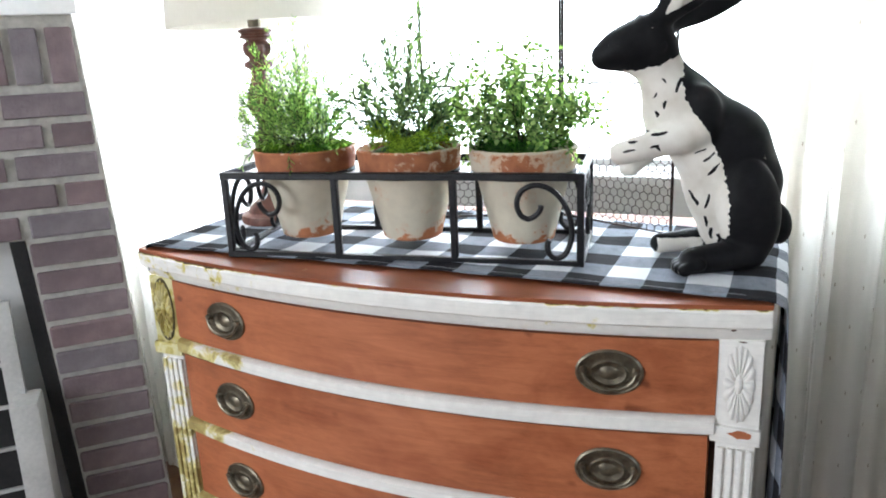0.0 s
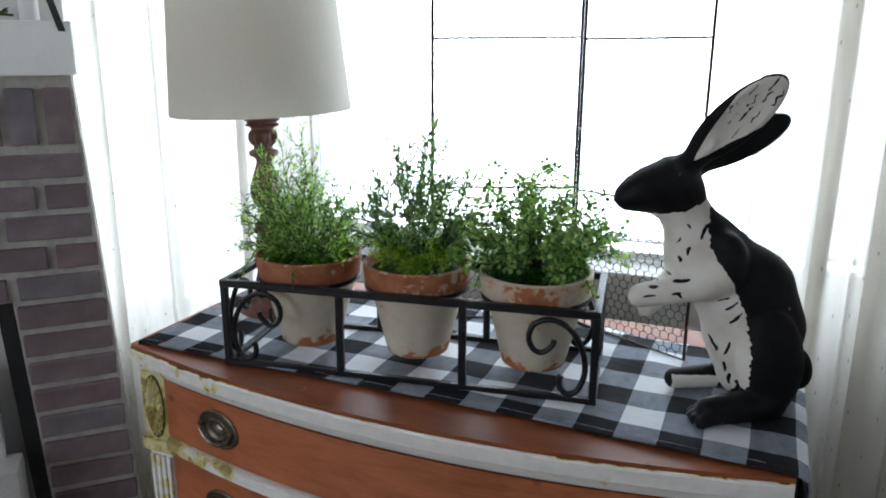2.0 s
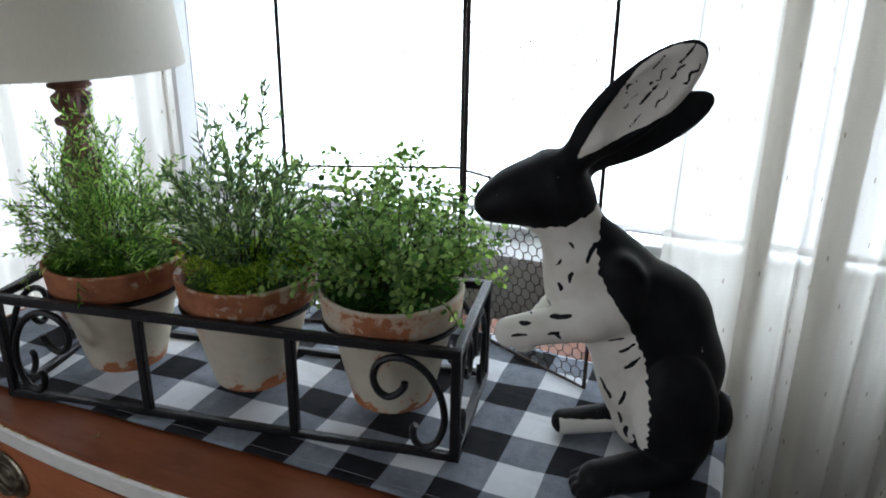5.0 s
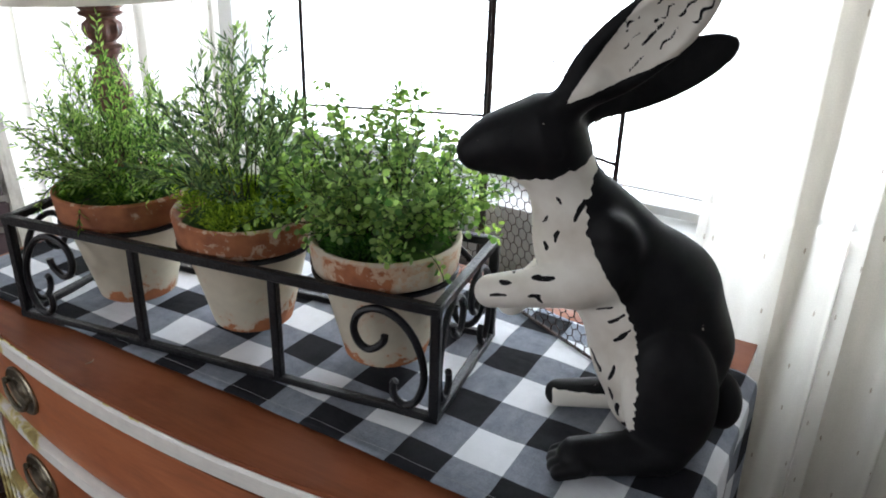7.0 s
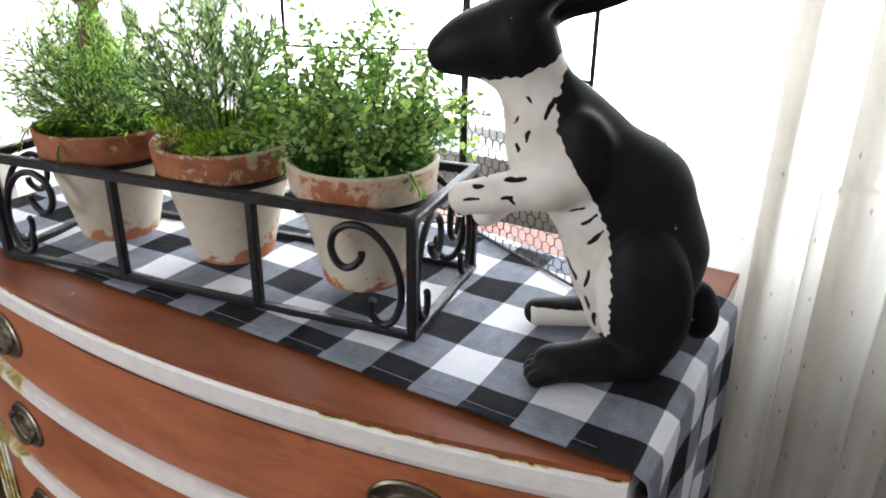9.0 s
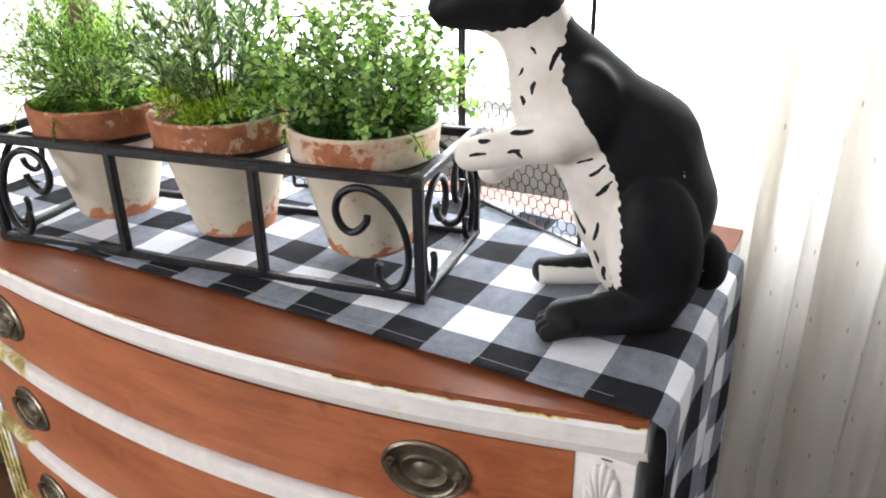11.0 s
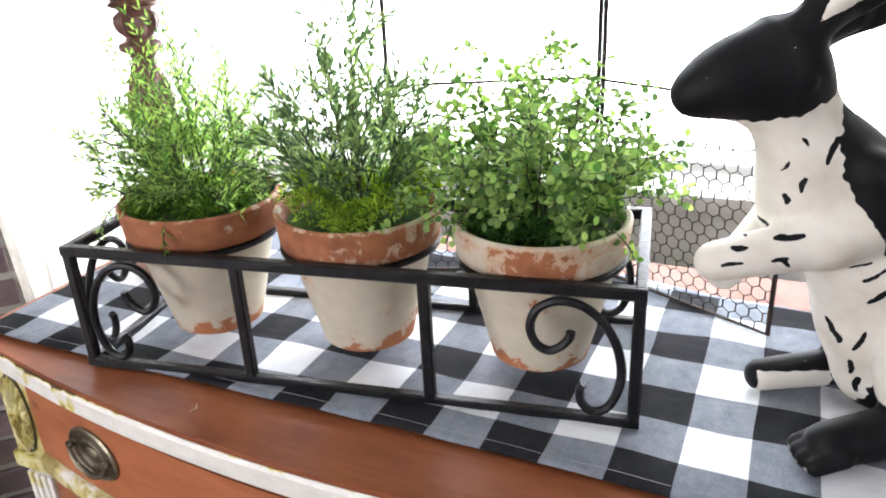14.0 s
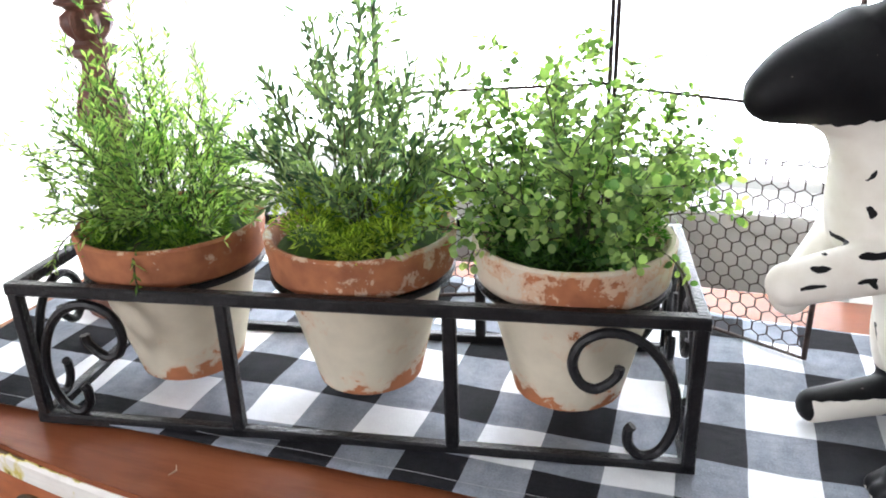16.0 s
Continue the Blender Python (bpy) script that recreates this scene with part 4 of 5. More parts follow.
def herb(kind, seed, lean, trailing=()):
    """Stems fanning out of the pot's middle, twigs off them, leaves along both: feathery, needled or round."""
    r = random.Random(seed)
    k = HERBS[kind]
    lv, lf, stems = [], [], bmesh.new()

    def needles(seg, lo, hi, wide, step, spread):
        """Needles in loose pairs up a twig, pointing along it."""
        turn = r.uniform(0, 6.283)
        for q in range(1, len(seg)):
            ax = seg[q] - seg[q - 1]
            n = max(1, round(ax.length / step))
            ax = ax.normalized()
            side = ax.orthogonal().normalized()
            other = ax.cross(side)
            for m in range(n):
                p = seg[q - 1].lerp(seg[q], (m + r.random() * 0.6) / n)
                turn += 1.57 + r.uniform(-0.5, 0.5)
                for s in (0, math.pi):
                    out = side * math.cos(turn + s) + other * math.sin(turn + s)
                    d = (ax * r.uniform(0.7, 1.1) + out * spread * r.uniform(0.6, 1.2)).normalized()
                    leaf_quad(lv, lf, p, d, rand_dir(r), r.uniform(lo, hi), wide * r.uniform(0.75, 1.25))

    def discs(seg, step):
        """Round leaves in pairs on short stalks."""
        turn = r.uniform(0, 6.283)
        for q in range(1, len(seg)):
            ax = seg[q] - seg[q - 1]
            n = max(1, round(ax.length / step))
            ax = ax.normalized()
            side = ax.orthogonal().normalized()
            other = ax.cross(side)
            for m in range(n):
                p = seg[q - 1].lerp(seg[q], (m + r.random() * 0.7) / n)
                turn += 1.57 + r.uniform(-0.4, 0.4)
                for s in (0, math.pi):
                    if r.random() < 0.12:
                        continue
                    out = side * math.cos(turn + s) + other * math.sin(turn + s)
                    d = (ax * 0.45 + out + rand_dir(r) * 0.35).normalized()
                    up = (Vector((0, 0, 0.7)) + ax * 0.5 + rand_dir(r) * 0.8).normalized()
                    round_leaf(lv, lf, p + d * 0.0025, d, up, r.uniform(0.0052, 0.0094))

    def dress(seg):
        if kind == "fern":
            needles(seg, 0.007, 0.0150, 0.0027, 0.0062, 0.85)
        elif kind == "rosemary":
            needles(seg, 0.010, 0.0180, 0.0036, 0.0060, 0.60)
        else:
            discs(seg, 0.0080)

    for i in range(k["stems"]):
        ang = 2.399963 * i + r.uniform(-0.35, 0.35)
        share = (i + 0.5) / k["stems"]
        tilt = radians({"round": 70, "fern": 66, "rosemary": 58}[kind]) * share ** 0.72 * r.uniform(0.88, 1.08)
        dome = 1 / math.sqrt((math.cos(tilt) / k["height"]) ** 2 + (math.sin(tilt) / k["width"]) ** 2)
        reach = dome * (r.uniform(0.74, 1.0) if r.random() < 0.72 else r.uniform(0.98, 1.16))
        rad = k["base"] * math.sqrt(r.random())
        start = Vector((rad * math.cos(ang), rad * math.sin(ang), SOIL))
        flat = Vector((math.cos(ang), math.sin(ang), 0))
        end = start + flat * reach * math.sin(tilt) + Vector((lean[0], lean[1], 0)) * reach + Vector((0, 0, max(0.020, reach * math.cos(tilt))))
        knee = start.lerp(end, 0.45) + Vector((0, 0, 0.16 * reach * math.sin(tilt))) + rand_dir(r) * 0.008
        pts = [(start * (1 - u) ** 2 + knee * 2 * u * (1 - u) + end * u * u) + rand_dir(r) * 0.0016 for u in [j / 12 for j in range(13)]]
        tube(pts, [0.0011 * (1 - 0.6 * j / 12) for j in range(13)], 4, stems)
        dress(pts[max(2, int(12 * k["bare"]) + (2 if tilt < 0.6 else 1)):])
        for j in range(k["twigs"]):
            u = k["bare"] + 0.10 + (0.86 - k["bare"]) * (j + r.random()) / k["twigs"]
            at = int(u * 12)
            axis = (pts[min(at + 1, 12)] - pts[max(at - 1, 0)]).normalized()
            away = rand_dir(r)
            away = (away - axis * away.dot(axis)).normalized()
            d = (axis * r.uniform(0.6, 1.1) + away * 0.75 + Vector((0, 0, 0.12))).normalized()
            twig = sprig(r, pts[at], d, r.uniform(*k["twig"]) * (1.10 - 0.35 * u), 0.35, 6)
            tube(twig, [0.0006 * (1 - 0.08 * q) for q in range(7)], 3, stems, False)
            dress(twig[1:])
    for ang, far in trailing:
        a = radians(ang)
        p, d = Vector((0.066 * math.cos(a), 0.066 * math.sin(a), 0.153)), Vector((math.cos(a), math.sin(a), 0.45)).normalized()
        pts = [p.copy()]
        for i in range(10):
            d = (d + Vector((0, 0, -0.26)) + rand_dir(r) * 0.12).normalized()
            p = p + d * far / 10
            pts.append(p.copy())
        tube(pts, [0.0009] * 11, 4, stems)
        dress(pts[2:])
    return lv, lf, stems


def moss(seed, full, side):
    """A mat of moss: rounded clumps, each bristling with short curled tufts, heaped to one side."""
    r = random.Random(seed)
    verts, faces = [], []
    for c in range(int(30 * full)):
        a, q = r.uniform(0, 6.283), 0.071 * math.sqrt(r.uniform(0.2, 1))
        heap = abs(math.cos((a - side) / 1.0)) ** 1.5 * (1.0 if math.cos(a - side) > 0 else 0.6)
        size = r.uniform(0.009, 0.016) * (0.75 + 0.3 * full * (0.6 + 0.7 * heap))
        centre = Vector((q * math.cos(a), q * math.sin(a), 0.138 + 0.006 * full + 0.034 * heap * max(0.0, full - 0.9)))
        for k in range(170):
            n = rand_dir(r)
            n.z = abs(n.z)
            p = centre + Vector((n.x * size, n.y * size, n.z * size * 1.1))
            if math.hypot(p.x, p.y) > (0.083 if p.z < 0.153 else 0.090):
                continue
            leaf_quad(verts, faces, p, (n + rand_dir(r) * 0.9).normalized(), rand_dir(r), r.uniform(0.005, 0.012), r.uniform(0.0013, 0.0024))
    return verts, faces


def pot_profile():
    return [(0.0, 0.0), (0.047, 0.0), (0.0500, 0.0022), (0.0775, 0.114), (0.0825, 0.115), (0.0845, 0.117), (0.0880, 0.147), (0.0882, 0.150), (0.0860, 0.1525), (0.0825, 0.1515), (0.0795, 0.147), (0.0765, 0.122), (0.0, 0.122)]


def potted(index, kind, leafmat, label, seed, lean, moss_full, tilt, trailing=()):
    px, py, turn = POTS[index]
    m = RACK @ Matrix.Translation((px, py, RING_Z + 0.004 - 0.115)) @ pose(0, 0, 0, tilt[0], tilt[1], turn)
    k = thing("potted_herb", m, label, "potted plant", "pots in the iron rack")
    prof = pot_profile()
    pot = part("pot", lathe(prof[:5], 56), TERRAS[index], k, "whitewashed terracotta pot, worn at the base")
    part("rim", lathe(prof[4:], 56), RIMS[index], pot, "worn orange terracotta rim")
    bm = lathe([(0.0, 0.142 + 0.008 * moss_full), (0.03, 0.141 + 0.007 * moss_full), (0.055, 0.139 + 0.004 * moss_full), (0.0785, 0.134)], 40)
    for v in bm.verts:
        v.co.z += 0.006 * noise.noise(v.co * 45)
    part("moss_bed", bm, MOSS, k)
    mv, mf = moss(seed + 7, moss_full, radians(188 - turn))
    tagged(pydata("moss", mv, mf, MOSS_TUFTS[index], k, smooth=False), kind="stuff")
    lv, lf, stems = herb(kind, seed, lean, [(a - turn, q) for a, q in trailing])
    tagged(part("stem_tangle", stems, STEM, k), kind="stuff")
    tagged(pydata("foliage", lv, lf, leafmat, k, smooth=False), kind="stuff")


# ---- table lamp ----
def table_lamp():
    k = thing("table_lamp", pose(-0.428, 0.24, TOP + 0.005), "turned brown wooden table lamp with pale linen drum shade", "lamp")
    base = [(0.0, 0.0), (0.062, 0.0), (0.064, 0.006), (0.062, 0.016), (0.050, 0.022), (0.046, 0.030), (0.034, 0.040), (0.022, 0.052), (0.0, 0.052)]
    stem = [(0.0, 0.05), (0.020, 0.05), (0.024, 0.058), (0.018, 0.068), (0.016, 0.085), (0.020, 0.11), (0.026, 0.13), (0.022, 0.15), (0.024, 0.160), (0.027, 0.166), (0.024, 0.172), (0.015, 0.180), (0.0125, 0.196), (0.018, 0.208), (0.026, 0.222), (0.029, 0.236), (0.0275, 0.25), (0.021, 0.27), (0.0155, 0.286), (0.0145, 0.294), (0.018, 0.300), (0.0265, 0.304), (0.0275, 0.308), (0.0265, 0.312), (0.018, 0.316), (0.0165, 0.320), (0.0225, 0.328), (0.0255, 0.337), (0.0245, 0.346), (0.0195, 0.352), (0.0225, 0.355), (0.030, 0.358), (0.031, 0.361), (0.027, 0.363), (0.028, 0.366), (0.0325, 0.369), (0.032, 0.373), (0.022, 0.376), (0.0, 0.377)]
    part("base", lathe(base, 40), LAMP_WOOD, k)
    bm = lathe(stem, 40)
    for v in bm.verts:
        a = math.atan2(v.co.y, v.co.x)
        if 0.20 < v.co.z < 0.28 or 0.322 < v.co.z < 0.349:
            f = 1 + (0.05 if v.co.z < 0.3 else 0.13) * math.sin(8 * a)
            v.co.x *= f
            v.co.y *= f
    part("column", bm, LAMP_WOOD, k, "carved turned wooden column")
    part("socket", lathe([(0.0, 0.3775), (0.013, 0.3775), (0.013, 0.43), (0.0, 0.43)], 20), BRASS, k)
    r0, r1, z0, z1 = 0.162, 0.142, 0.383, 0.65
    shade = part("shade", lathe([(r0, z0), (r0 + 0.0012, z0 + 0.003), (r1 + 0.0012, z1 - 0.003), (r1, z1), (r1 - 0.001, z1 - 0.003), (r0 - 0.001, z0 + 0.003), (r0, z0)], 72), SHADE, k, "pale linen drum shade")
    shade.matrix_local = Matrix.Translation((0, 0, 0.43)) @ Matrix.Rotation(radians(-2.2), 4, 'Y') @ Matrix.Translation((0, 0, -0.43))
    for a in (0, 2.09, 4.19):
        part("spider", tube([(0, 0, 0.43), (r1 * math.cos(a), r1 * math.sin(a), z1 - 0.03 + 0.038 * r1 * math.cos(a))], 0.0012, 5), BRASS, k)


# ---- wire folding screen ----
SCREEN = ((-0.120, 0.322), (0.125, 0.410), (0.345, 0.300))


def wire_screen():
    k = thing("wire_screen", pose(0, 0, TOP + 0.0085), "rusty black folding screen with chicken wire panels", "wire screen")
    h = 0.86
    for i, (p, q) in enumerate(zip(SCREEN, SCREEN[1:])):
        p, q = Vector((*p, 0)), Vector((*q, 0))
        d = (q - p).normalized()
        a, b = p + d * 0.0033 * i, q - d * 0.0033 * (1 - i)
        panel = part("panel_frame", tube([a, a + Vector((0, 0, h)), b + Vector((0, 0, h)), b, a], 0.0030, 6), RUST, k)
        for z in (0.25, 0.512, 0.70):
            part("crossbar", tube([a + Vector((0, 0, z)), b + Vector((0, 0, z + 0.003))], 0.0019, 5), RUST, panel)
        L = (b - a).length
        cell = 0.0090
        edges = set()
        rows, cols = int(h / (cell * 1.5)), int(L / (cell * math.sqrt(3)))
        step = L / max(cols, 1)
        bm = bmesh.new()

        def put(u0, v0, u1, v1):
            if max(v0, v1) > h or min(v0, v1) < 0 or min(u0, u1) < -1e-4 or max(u0, u1) > L + 1e-4:
                return
            tube([a + d * u0 + Vector((0, 0, v0)), a + d * u1 + Vector((0, 0, v1))], 0.00062 if abs(u0 - u1) > 1e-4 else 0.00075, 4, bm, False)
        for row in range(rows + 2):
            for c in range(cols + 1):
                u = c * step + (step / 2 if row % 2 else 0)
                v = row * cell * 1.5
                put(u, v, u, v + cell)
                put(u, v + cell, u + step / 2, v + cell * 1.5)
                put(u, v + cell, u - step / 2, v + cell * 1.5)
        tagged(part("chicken_wire", bm, RUST, panel, smooth=False), kind="stuff")


RUST = mottled("rusty_wire", (0.012, 0.009, 0.008), (0.05, 0.024, 0.016), 60, 0.6, 0.3, 0.3)


# ---- rabbit statue ----
def round_cone(P, a, b, ra, rb):
    a, b = np.array(a), np.array(b)
    ab = b - a
    t = np.clip(((P - a) @ ab) / (ab @ ab), 0, 1)
    return np.linalg.norm(P - a - t[..., None] * ab, axis=-1) - (ra + (rb - ra) * t)


def ellipsoid(P, c, axes, radii):
    q = (P - np.array(c)) @ np.array(axes).T
    k0 = np.linalg.norm(q / np.array(radii), axis=-1)
    k1 = np.linalg.norm(q / np.array(radii) ** 2, axis=-1)
    return k0 * (k0 - 1) / np.maximum(k1, 1e-6)


def blend(a, b, k):
    h = np.clip(0.5 + 0.5 * (b - a) / k, 0, 1)
    return b + (a - b) * h - k * h * (1 - h)


EYE3 = ((1, 0, 0), (0, 1, 0), (0, 0, 1))


def tilt_axes(deg):
    """Axes in the a-c plane: along, across (sideways b), normal."""
    c, s = math.cos(radians(deg)), math.sin(radians(deg))
    return ((c, 0, s), (0, 1, 0), (-s, 0, c))


def ear_axes(base, tip, turn):
    d = np.array(tip) - np.array(base)
    L = np.linalg.norm(d)
    d = d / L
    side = np.array((0, 1.0, 0))
    side = side - d * (side @ d)
    side /= np.linalg.norm(side)
    wide = np.cross(side, d)
    c, s = math.cos(turn), math.sin(turn)
    n = side * c + wide * s
    w = np.cross(n, d)
    return np.array((d, w, n)), L


EAR1 = ((0.116, 0.012, 0.352), (-0.002, 0.020, 0.461), 0.05)
EAR_SIDE = -0.0035
EAR2 = ((0.100, -0.010, 0.346), (-0.036, -0.032, 0.408), 0.0)


def rabbit_distance(P):
    f = round_cone(P, (0.193, 0, 0.306), (0.131, 0, 0.325), 0.0150, 0.038)
    f = blend(f, ellipsoid(P, (0.160, 0, 0.319), tilt_axes(-22), (0.046, 0.028, 0.029)), 0.012)
    full, P = P, P * np.array((1, 1.22, 1))
    body = round_cone(P, (0.114, 0, 0.292), (0.074, 0, 0.222), 0.031, 0.054)
    body = blend(body, round_cone(P, (0.074, 0, 0.222), (0.012, 0, 0.166), 0.053, 0.0645), 0.02)
    body = blend(body, round_cone(P, (0.012, 0, 0.166), (-0.006, 0, 0.112), 0.0645, 0.067), 0.02)
    body = blend(body, round_cone(P, (-0.006, 0, 0.112), (-0.011, 0, 0.058), 0.067, 0.054), 0.02)
    P = full
    f = blend(f, body, 0.034)
    for s in (1, -1):
        f = blend(f, ellipsoid(P, (0.120, 0.033 * s, 0.318), EYE3, (0.008, 0.006, 0.007)), 0.003)
    for s in (1, -1):
        f = blend(f, ellipsoid(P, (-0.010, 0.050 * s, 0.084), tilt_axes(82), (0.079, 0.034, 0.046)), 0.003)
        y = 0.058 if s > 0 else -0.044
        toe = y + 0.012 if s > 0 else y
        f = blend(f, round_cone(P, (-0.012 if s > 0 else -0.02, y - 0.002, 0.022), (0.076 if s > 0 else 0.086, toe, 0.0185 if s > 0 else 0.0155), 0.024 if s > 0 else 0.020, 0.0195 if s > 0 else 0.0155), 0.008)
        for k in () if s < 0 else (-1.5, -0.5, 0.5, 1.5):
            f = blend(f, round_cone(P, (0.072, toe + 0.009 * k, 0.0175), (0.0975 - 0.003 * abs(k), toe + 0.0105 * k, 0.0095), 0.0115, 0.0085), 0.0018)
        f = blend(f, ellipsoid(P, (0.056, 0.040 * s, 0.240), tilt_axes(60), (0.026, 0.0155, 0.018)), 0.014)
        f = blend(f, round_cone(P, (0.062, 0.036 * s, 0.205), (0.088, 0.036 * s, 0.192), 0.027, 0.0225), 0.012)
        f = blend(f, round_cone(P, (0.088, 0.036 * s, 0.192), (0.169, 0.020, 0.171) if s > 0 else (0.148, -0.010, 0.146), 0.0225, 0.0165 if s > 0 else 0.0150), 0.008)
    f = blend(f, ellipsoid(P, (-0.077, 0, 0.050), tilt_axes(80), (0.033, 0.025, 0.021)), 0.006)
    for base, tip, turn in (EAR1, EAR2):
        ax, L = ear_axes(base, tip, turn)
        mid = np.array(base) + ax[0] * L * 0.53
        e = ellipsoid(P, mid + (ax[1] * 0.0045 if base is EAR1[0] else 0), ax, (L * 0.50, 0.0310 if base is EAR1[0] else 0.024, 0.0095))
        if base is EAR1[0]:
            cut = ellipsoid(P, mid + ax[2] * 0.010 + ax[0] * 0.004 + ax[1] * 0.0035, ax, (L * 0.44, 0.0260, 0.0085))
            e = np.maximum(e, -cut)
        e = blend(e, round_cone(P, base, np.array(base) + ax[0] * L * 0.22, 0.017, 0.011), 0.010)
        f = blend(f, e, 0.006)
    return np.maximum(f, -P[..., 2])


def dashes(P):
    """Distance to the painted black strokes, drawn on the side view."""
    strokes = ((0.09, 0.273, 0.097, 0.256, 3), (0.115, 0.274, 0.11, 0.269, 2), (0.121, 0.255, 0.125, 0.248, 1.5), (0.111, 0.244, 0.113, 0.233, 2.4), (0.121, 0.229, 0.12, 0.222, 2.4), (0.153, 0.196, 0.145, 0.198, 1.5), (0.161, 0.188, 0.151, 0.189, 2.4), (0.171, 0.174, 0.155, 0.178, 1.6), (0.131, 0.197, 0.112, 0.202, 2.6), (0.135, 0.181, 0.123, 0.184, 1.6), (0.129, 0.183, 0.12, 0.176, 2.0), (0.068, 0.169, 0.055, 0.177, 1.8), (0.056, 0.158, 0.044, 0.17, 2.6), (0.049, 0.138, 0.037, 0.154, 2.8), (0.045, 0.109, 0.047, 0.086, 2.2), (0.065, 0.111, 0.06, 0.097, 1.8), (0.058, 0.099, 0.055, 0.089, 2.2), (0.044, 0.073, 0.039, 0.056, 2.0), (0.034, 0.054, 0.031, 0.038, 2.6))
    best = np.full(P.shape[0], 1.0)
    for x0, y0, x1, y1, w in strokes:
        a = np.array((x0, y0))
        b = np.array((x1, y1))
        q = P[:, (0, 2)]
        t = np.clip(((q - a) @ (b - a)) / ((b - a) @ (b - a)), 0, 1)
        near = P[:, 1] > (-0.006 if x0 > 0.10 else -1)
        side = np.array((a[1] - b[1], b[0] - a[0])) / np.linalg.norm(b - a)
        bend = 0.0006 * np.sin(4.0 * t + 900 * x0)
        wide = w * 0.00092 * (0.35 + 0.65 * np.sin(np.pi * (0.12 + 0.76 * t)) * (1 - 0.35 * t))
        best = np.where(~near, best, np.minimum(best, np.linalg.norm(q - a - t[:, None] * (b - a) - bend[:, None] * side, axis=1) - wide))
    return best


def rabbit_paint(P):
    """Positive where black, negative where cream."""
    line = np.array(((0.025, -0.05), (0.025, 0.027), (0.024, 0.05), (0.027, 0.10), (0.030, 0.147), (0.043, 0.176), (0.066, 0.21), (0.085, 0.244), (0.087, 0.27), (0.080, 0.300)))
    edge = np.interp(P[:, 2], line[:, 1], line[:, 0])
    black = edge - P[:, 0] + 0.0009 * np.sin(310 * P[:, 2]) + 0.0008 * np.sin(710 * P[:, 2] + 60 * P[:, 1])
    black = np.where(P[:, 2] > 0.32, 0.05, black)
    head = P[:, 2] - np.interp(P[:, 0], (0.075, 0.09, 0.125, 0.158, 0.20), (0.318, 0.306, 0.291, 0.286, 0.286)) + 0.0012 * np.sin(260 * P[:, 0] + 60 * P[:, 1]) + 0.0008 * np.sin(640 * P[:, 0])
    black = np.maximum(black, head)
    for s in (1, -1):
        arm = round_cone(P, (0.072, 0.040 * s, 0.196), (0.169, 0.020 * s, 0.171), 0.027, 0.024)
        black = np.minimum(black, arm)
    foot = np.minimum(0.046 - P[:, 2], P[:, 1] - 0.030)
    black = np.maximum(black, foot)
    top_far = np.minimum(np.minimum(0.045 - P[:, 2], -0.012 - P[:, 1]), np.maximum(P[:, 2] - 0.026, P[:, 0] - 0.094))
    black = np.maximum(black, top_far)
    black = np.maximum(black, -dashes(P))
    for k in (-1.5, -0.5, 0.5, 1.5):
        claw = np.linalg.norm(P - np.array((0.1050 - 0.003 * abs(k), 0.070 + 0.0105 * k, 0.007)), axis=1) - 0.0028
        black = np.where(claw < 0, claw, black)
    base, tip, turn = EAR1
    ax, L = ear_axes(base, tip, turn)
    q = (P - np.array(base)) @ ax.T
    t = np.clip((q[:, 0] / L - 0.05) / 0.955, 0, 1)
    half = 0.0275 * np.where(t < 0.62, (t / 0.62) ** 0.85, np.sqrt(np.maximum(0, 1 - ((t - 0.62) / 0.38) ** 2)))
    inner = np.abs(q[:, 1] + EAR_SIDE) - half
    inner = np.where(q[:, 2] > -0.002, inner, 0.05)
    r = random.Random(4)
    for k in range(10):
        u, v, w = (0.45 + 0.052 * k) * L, (-0.008, 0.010, 0.022, 0.003)[k % 4], r.uniform(0.007, 0.012)
        d = (q[:, 0] - u) * 0.985 + (q[:, 1] - v) * 0.17
        e = -(q[:, 0] - u) * 0.17 + (q[:, 1] - v) * 0.985
        stroke = np.hypot(d - np.clip(d, -w, w), e - 0.0010 * (k % 3) * np.sin(d * 430 + k)) - r.uniform(0.0008, 0.0014)
        inner = np.maximum(inner, -stroke)
    return np.minimum(black, np.where(P[:, 2] > 0.335, inner, 1.0))


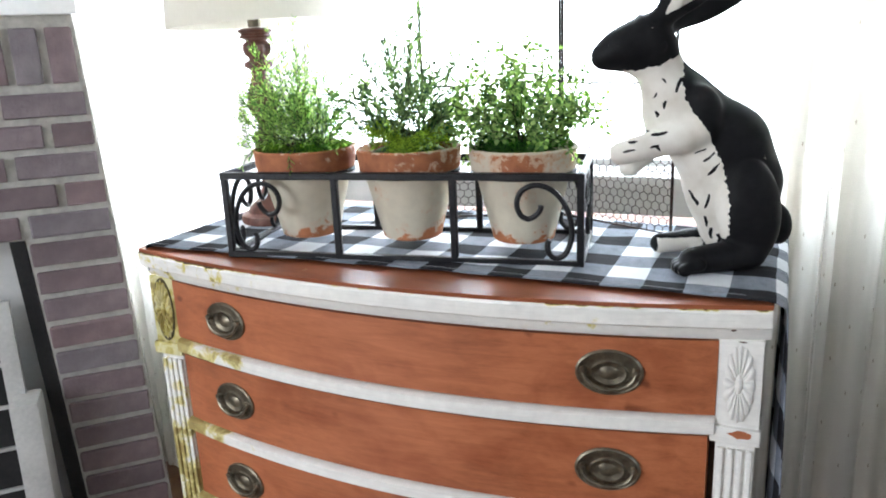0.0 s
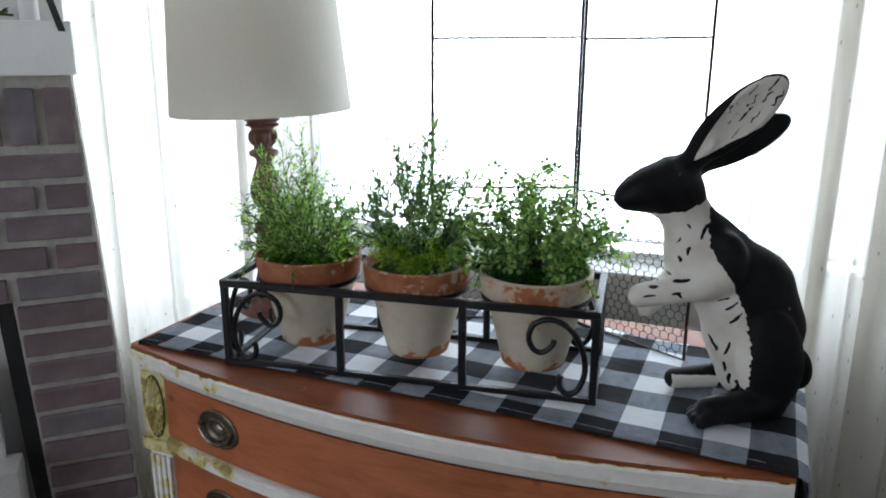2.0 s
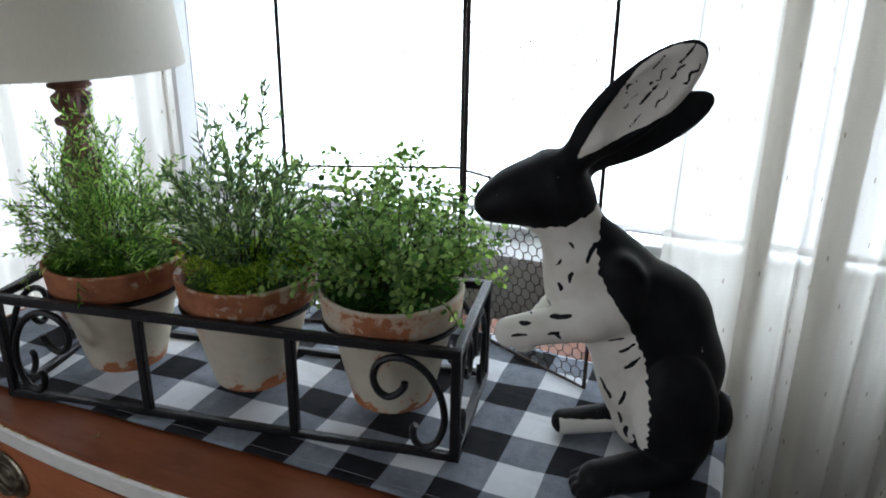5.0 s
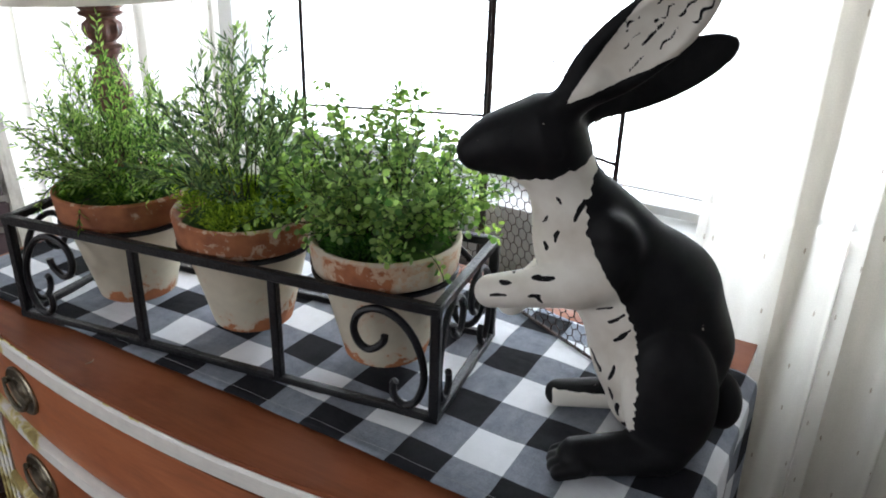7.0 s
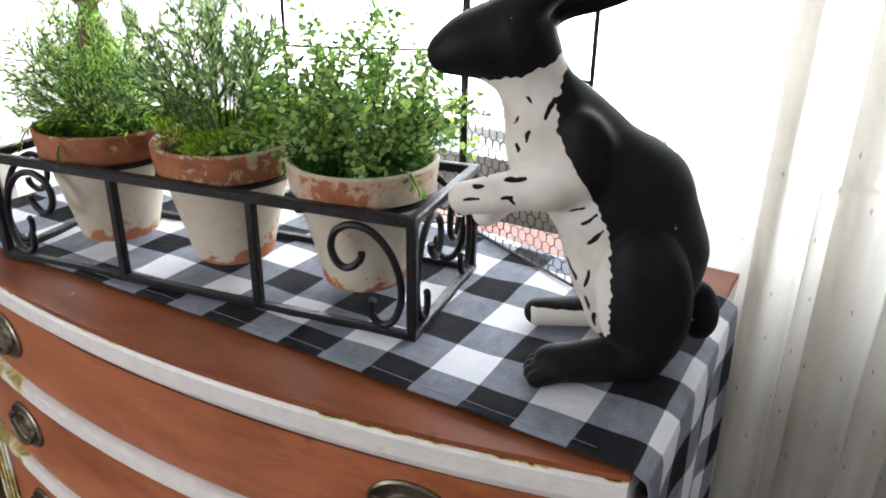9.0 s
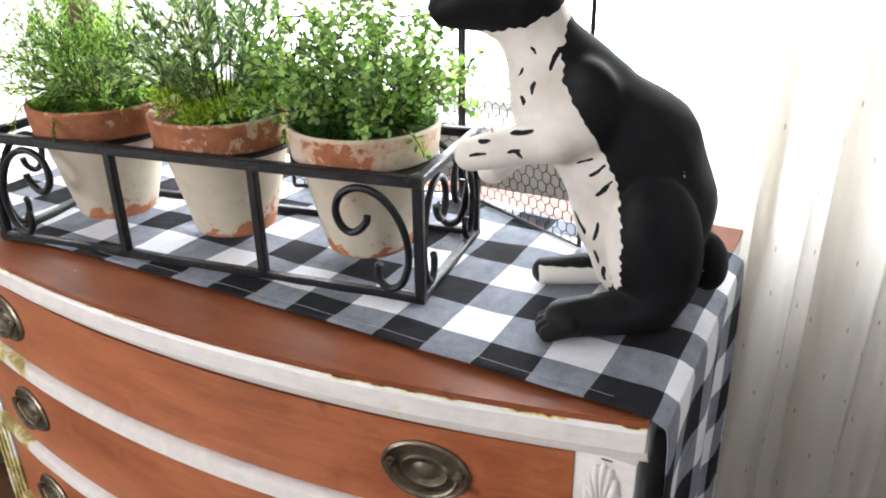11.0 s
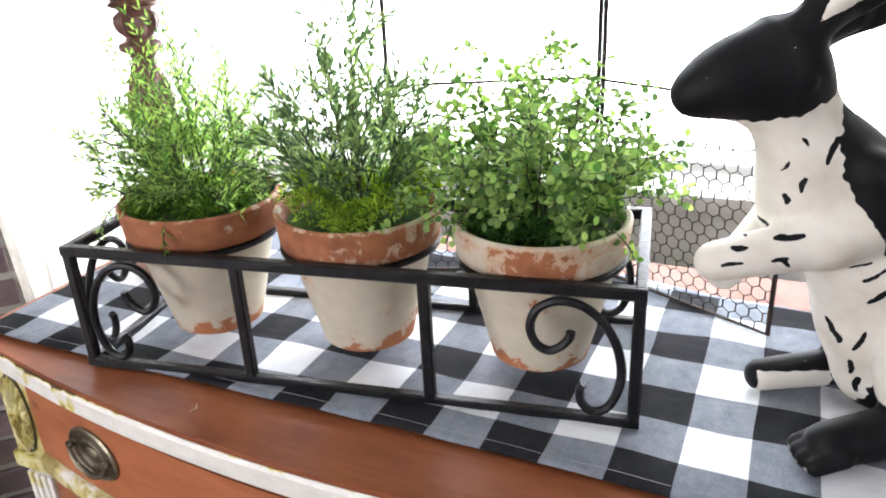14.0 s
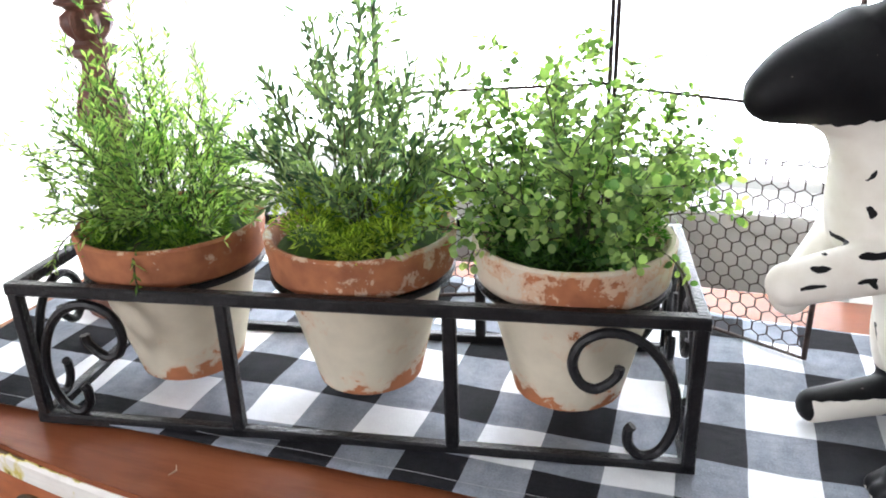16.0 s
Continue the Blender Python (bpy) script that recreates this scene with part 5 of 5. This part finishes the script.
def surface(fn, lo, hi, h):
    """Surface nets of a distance function on a grid."""
    n = [int(round((b - a) / h)) + 1 for a, b in zip(lo, hi)]
    axes = [np.array(lo[i] + h * np.arange(n[i])) for i in range(3)]
    f = np.empty(n)
    for i, x in enumerate(axes[0]):
        yy, zz = np.meshgrid(axes[1], axes[2], indexing="ij")
        f[i] = fn(np.stack((np.full_like(yy, x), yy, zz), -1))
    s = f < 0
    mixed = np.zeros([k - 1 for k in n], int)
    total = np.zeros([k - 1 for k in n] + [3])
    hits = np.zeros([k - 1 for k in n])
    corner = [(i, j, k) for i in (0, 1) for j in (0, 1) for k in (0, 1)]

    def view(a, c):
        return a[c[0]:a.shape[0] - 1 + c[0], c[1]:a.shape[1] - 1 + c[1], c[2]:a.shape[2] - 1 + c[2]]
    for a in corner:
        for ax in range(3):
            if a[ax] == 0:
                b = list(a)
                b[ax] = 1
                fa, fb = view(f, a), view(f, b)
                cross = (fa < 0) != (fb < 0)
                t = np.where(cross, fa / np.where(cross, fa - fb, 1), 0)
                for k in range(3):
                    total[..., k] += np.where(cross, a[k] + (t if k == ax else 0), 0)
                hits += cross
    on = hits > 0
    index = np.full(on.shape, -1)
    index[on] = np.arange(on.sum())
    cells = np.argwhere(on)
    verts = np.array(lo) + h * (cells + total[on] / hits[on][:, None])
    faces = []
    for ax in range(3):
        u, v = (ax + 1) % 3, (ax + 2) % 3
        a = [slice(None)] * 3
        b = [slice(None)] * 3
        a[ax], b[ax] = slice(0, -1), slice(1, None)
        flips = s[tuple(a)] != s[tuple(b)]
        for e in np.argwhere(flips):
            if e[u] == 0 or e[v] == 0:
                continue
            q = []
            for du, dv in ((0, 0), (1, 0), (1, 1), (0, 1)):
                c = e.copy()
                c[u] -= du
                c[v] -= dv
                q.append(index[tuple(c)] if all(c < np.array(index.shape)) else -1)
            if min(q) < 0:
                continue
            faces.append(tuple(int(k) for k in (q if s[tuple(e)] else q[::-1])))
    return verts, faces


def rabbit():
    verts, faces = surface(rabbit_distance, (-0.15, -0.115, -0.004), (0.215, 0.115, 0.480), 0.0019)
    me = bpy.data.meshes.new("rabbit_statue")
    me.from_pydata([tuple(v) for v in verts], [], faces)
    me.materials.append(RABBIT)
    me.shade_smooth()
    at = me.attributes.new("paint", 'FLOAT', 'POINT')
    at.data.foreach_set("value", rabbit_paint(verts).astype(np.float32))
    ob = new("rabbit_statue", me)
    m = Matrix(((-0.900, 0.436, 0, 0.440), (-0.436, -0.900, 0, 0.190), (0, 0, 1, TOP + 0.0062), (0, 0, 0, 1)))
    ob.matrix_world = m
    tagged(ob, "black and cream painted rabbit statue sitting upright with raised forepaws", "statue")


# ---- build ----
setting()
window()
side_light()
rods()
curtain("sheer_curtain", ((0.408, 0.490), (1.42, 0.50)), 0.03, 2.27, ((0.008, 0.012), (0.118, 0.052), (0.178, 0.012), (0.222, 0.058), (0.285, 0.014), (0.335, 0.036), (0.382, 0.016), (0.43, 0.045), (0.485, 0.016), (0.54, 0.04), (0.60, 0.018), (0.66, 0.045), (0.73, 0.02), (0.79, 0.04), (0.9, 0.04)), "white dotted sheer curtain hanging in soft folds", 3)
curtain("sheer_curtain", ((-1.30, 0.545), (-0.50, 0.53)), 0.03, 2.27, ((0.16, 0.03), (0.36, 0.035), (0.60, 0.03), (0.79, 0.012)), "white dotted sheer curtain beside the brick fireplace", 8)
dresser()
tablecloth()
rack()
potted(0, "fern", FERN, "feathery green herb in worn whitewashed terracotta pot", 11, (-0.13, 0.0), 0.9, (0, 0), ((-85, 0.055), (-150, 0.07), (178, 0.06)))
potted(1, "rosemary", ROSEMARY, "rosemary-like herb with moss in worn terracotta pot", 22, (0.0, 0.0), 1.7, (0, 0))
potted(2, "round", ROUND_LEAF, "round-leaved green herb in peeling whitewashed terracotta pot", 33, (0.03, 0.0), 1.0, (0, 0), ((-30, 0.05), (-160, 0.045)))
table_lamp()
wire_screen()
rabbit()
fire_screen()
mantel_things()
fireplace()
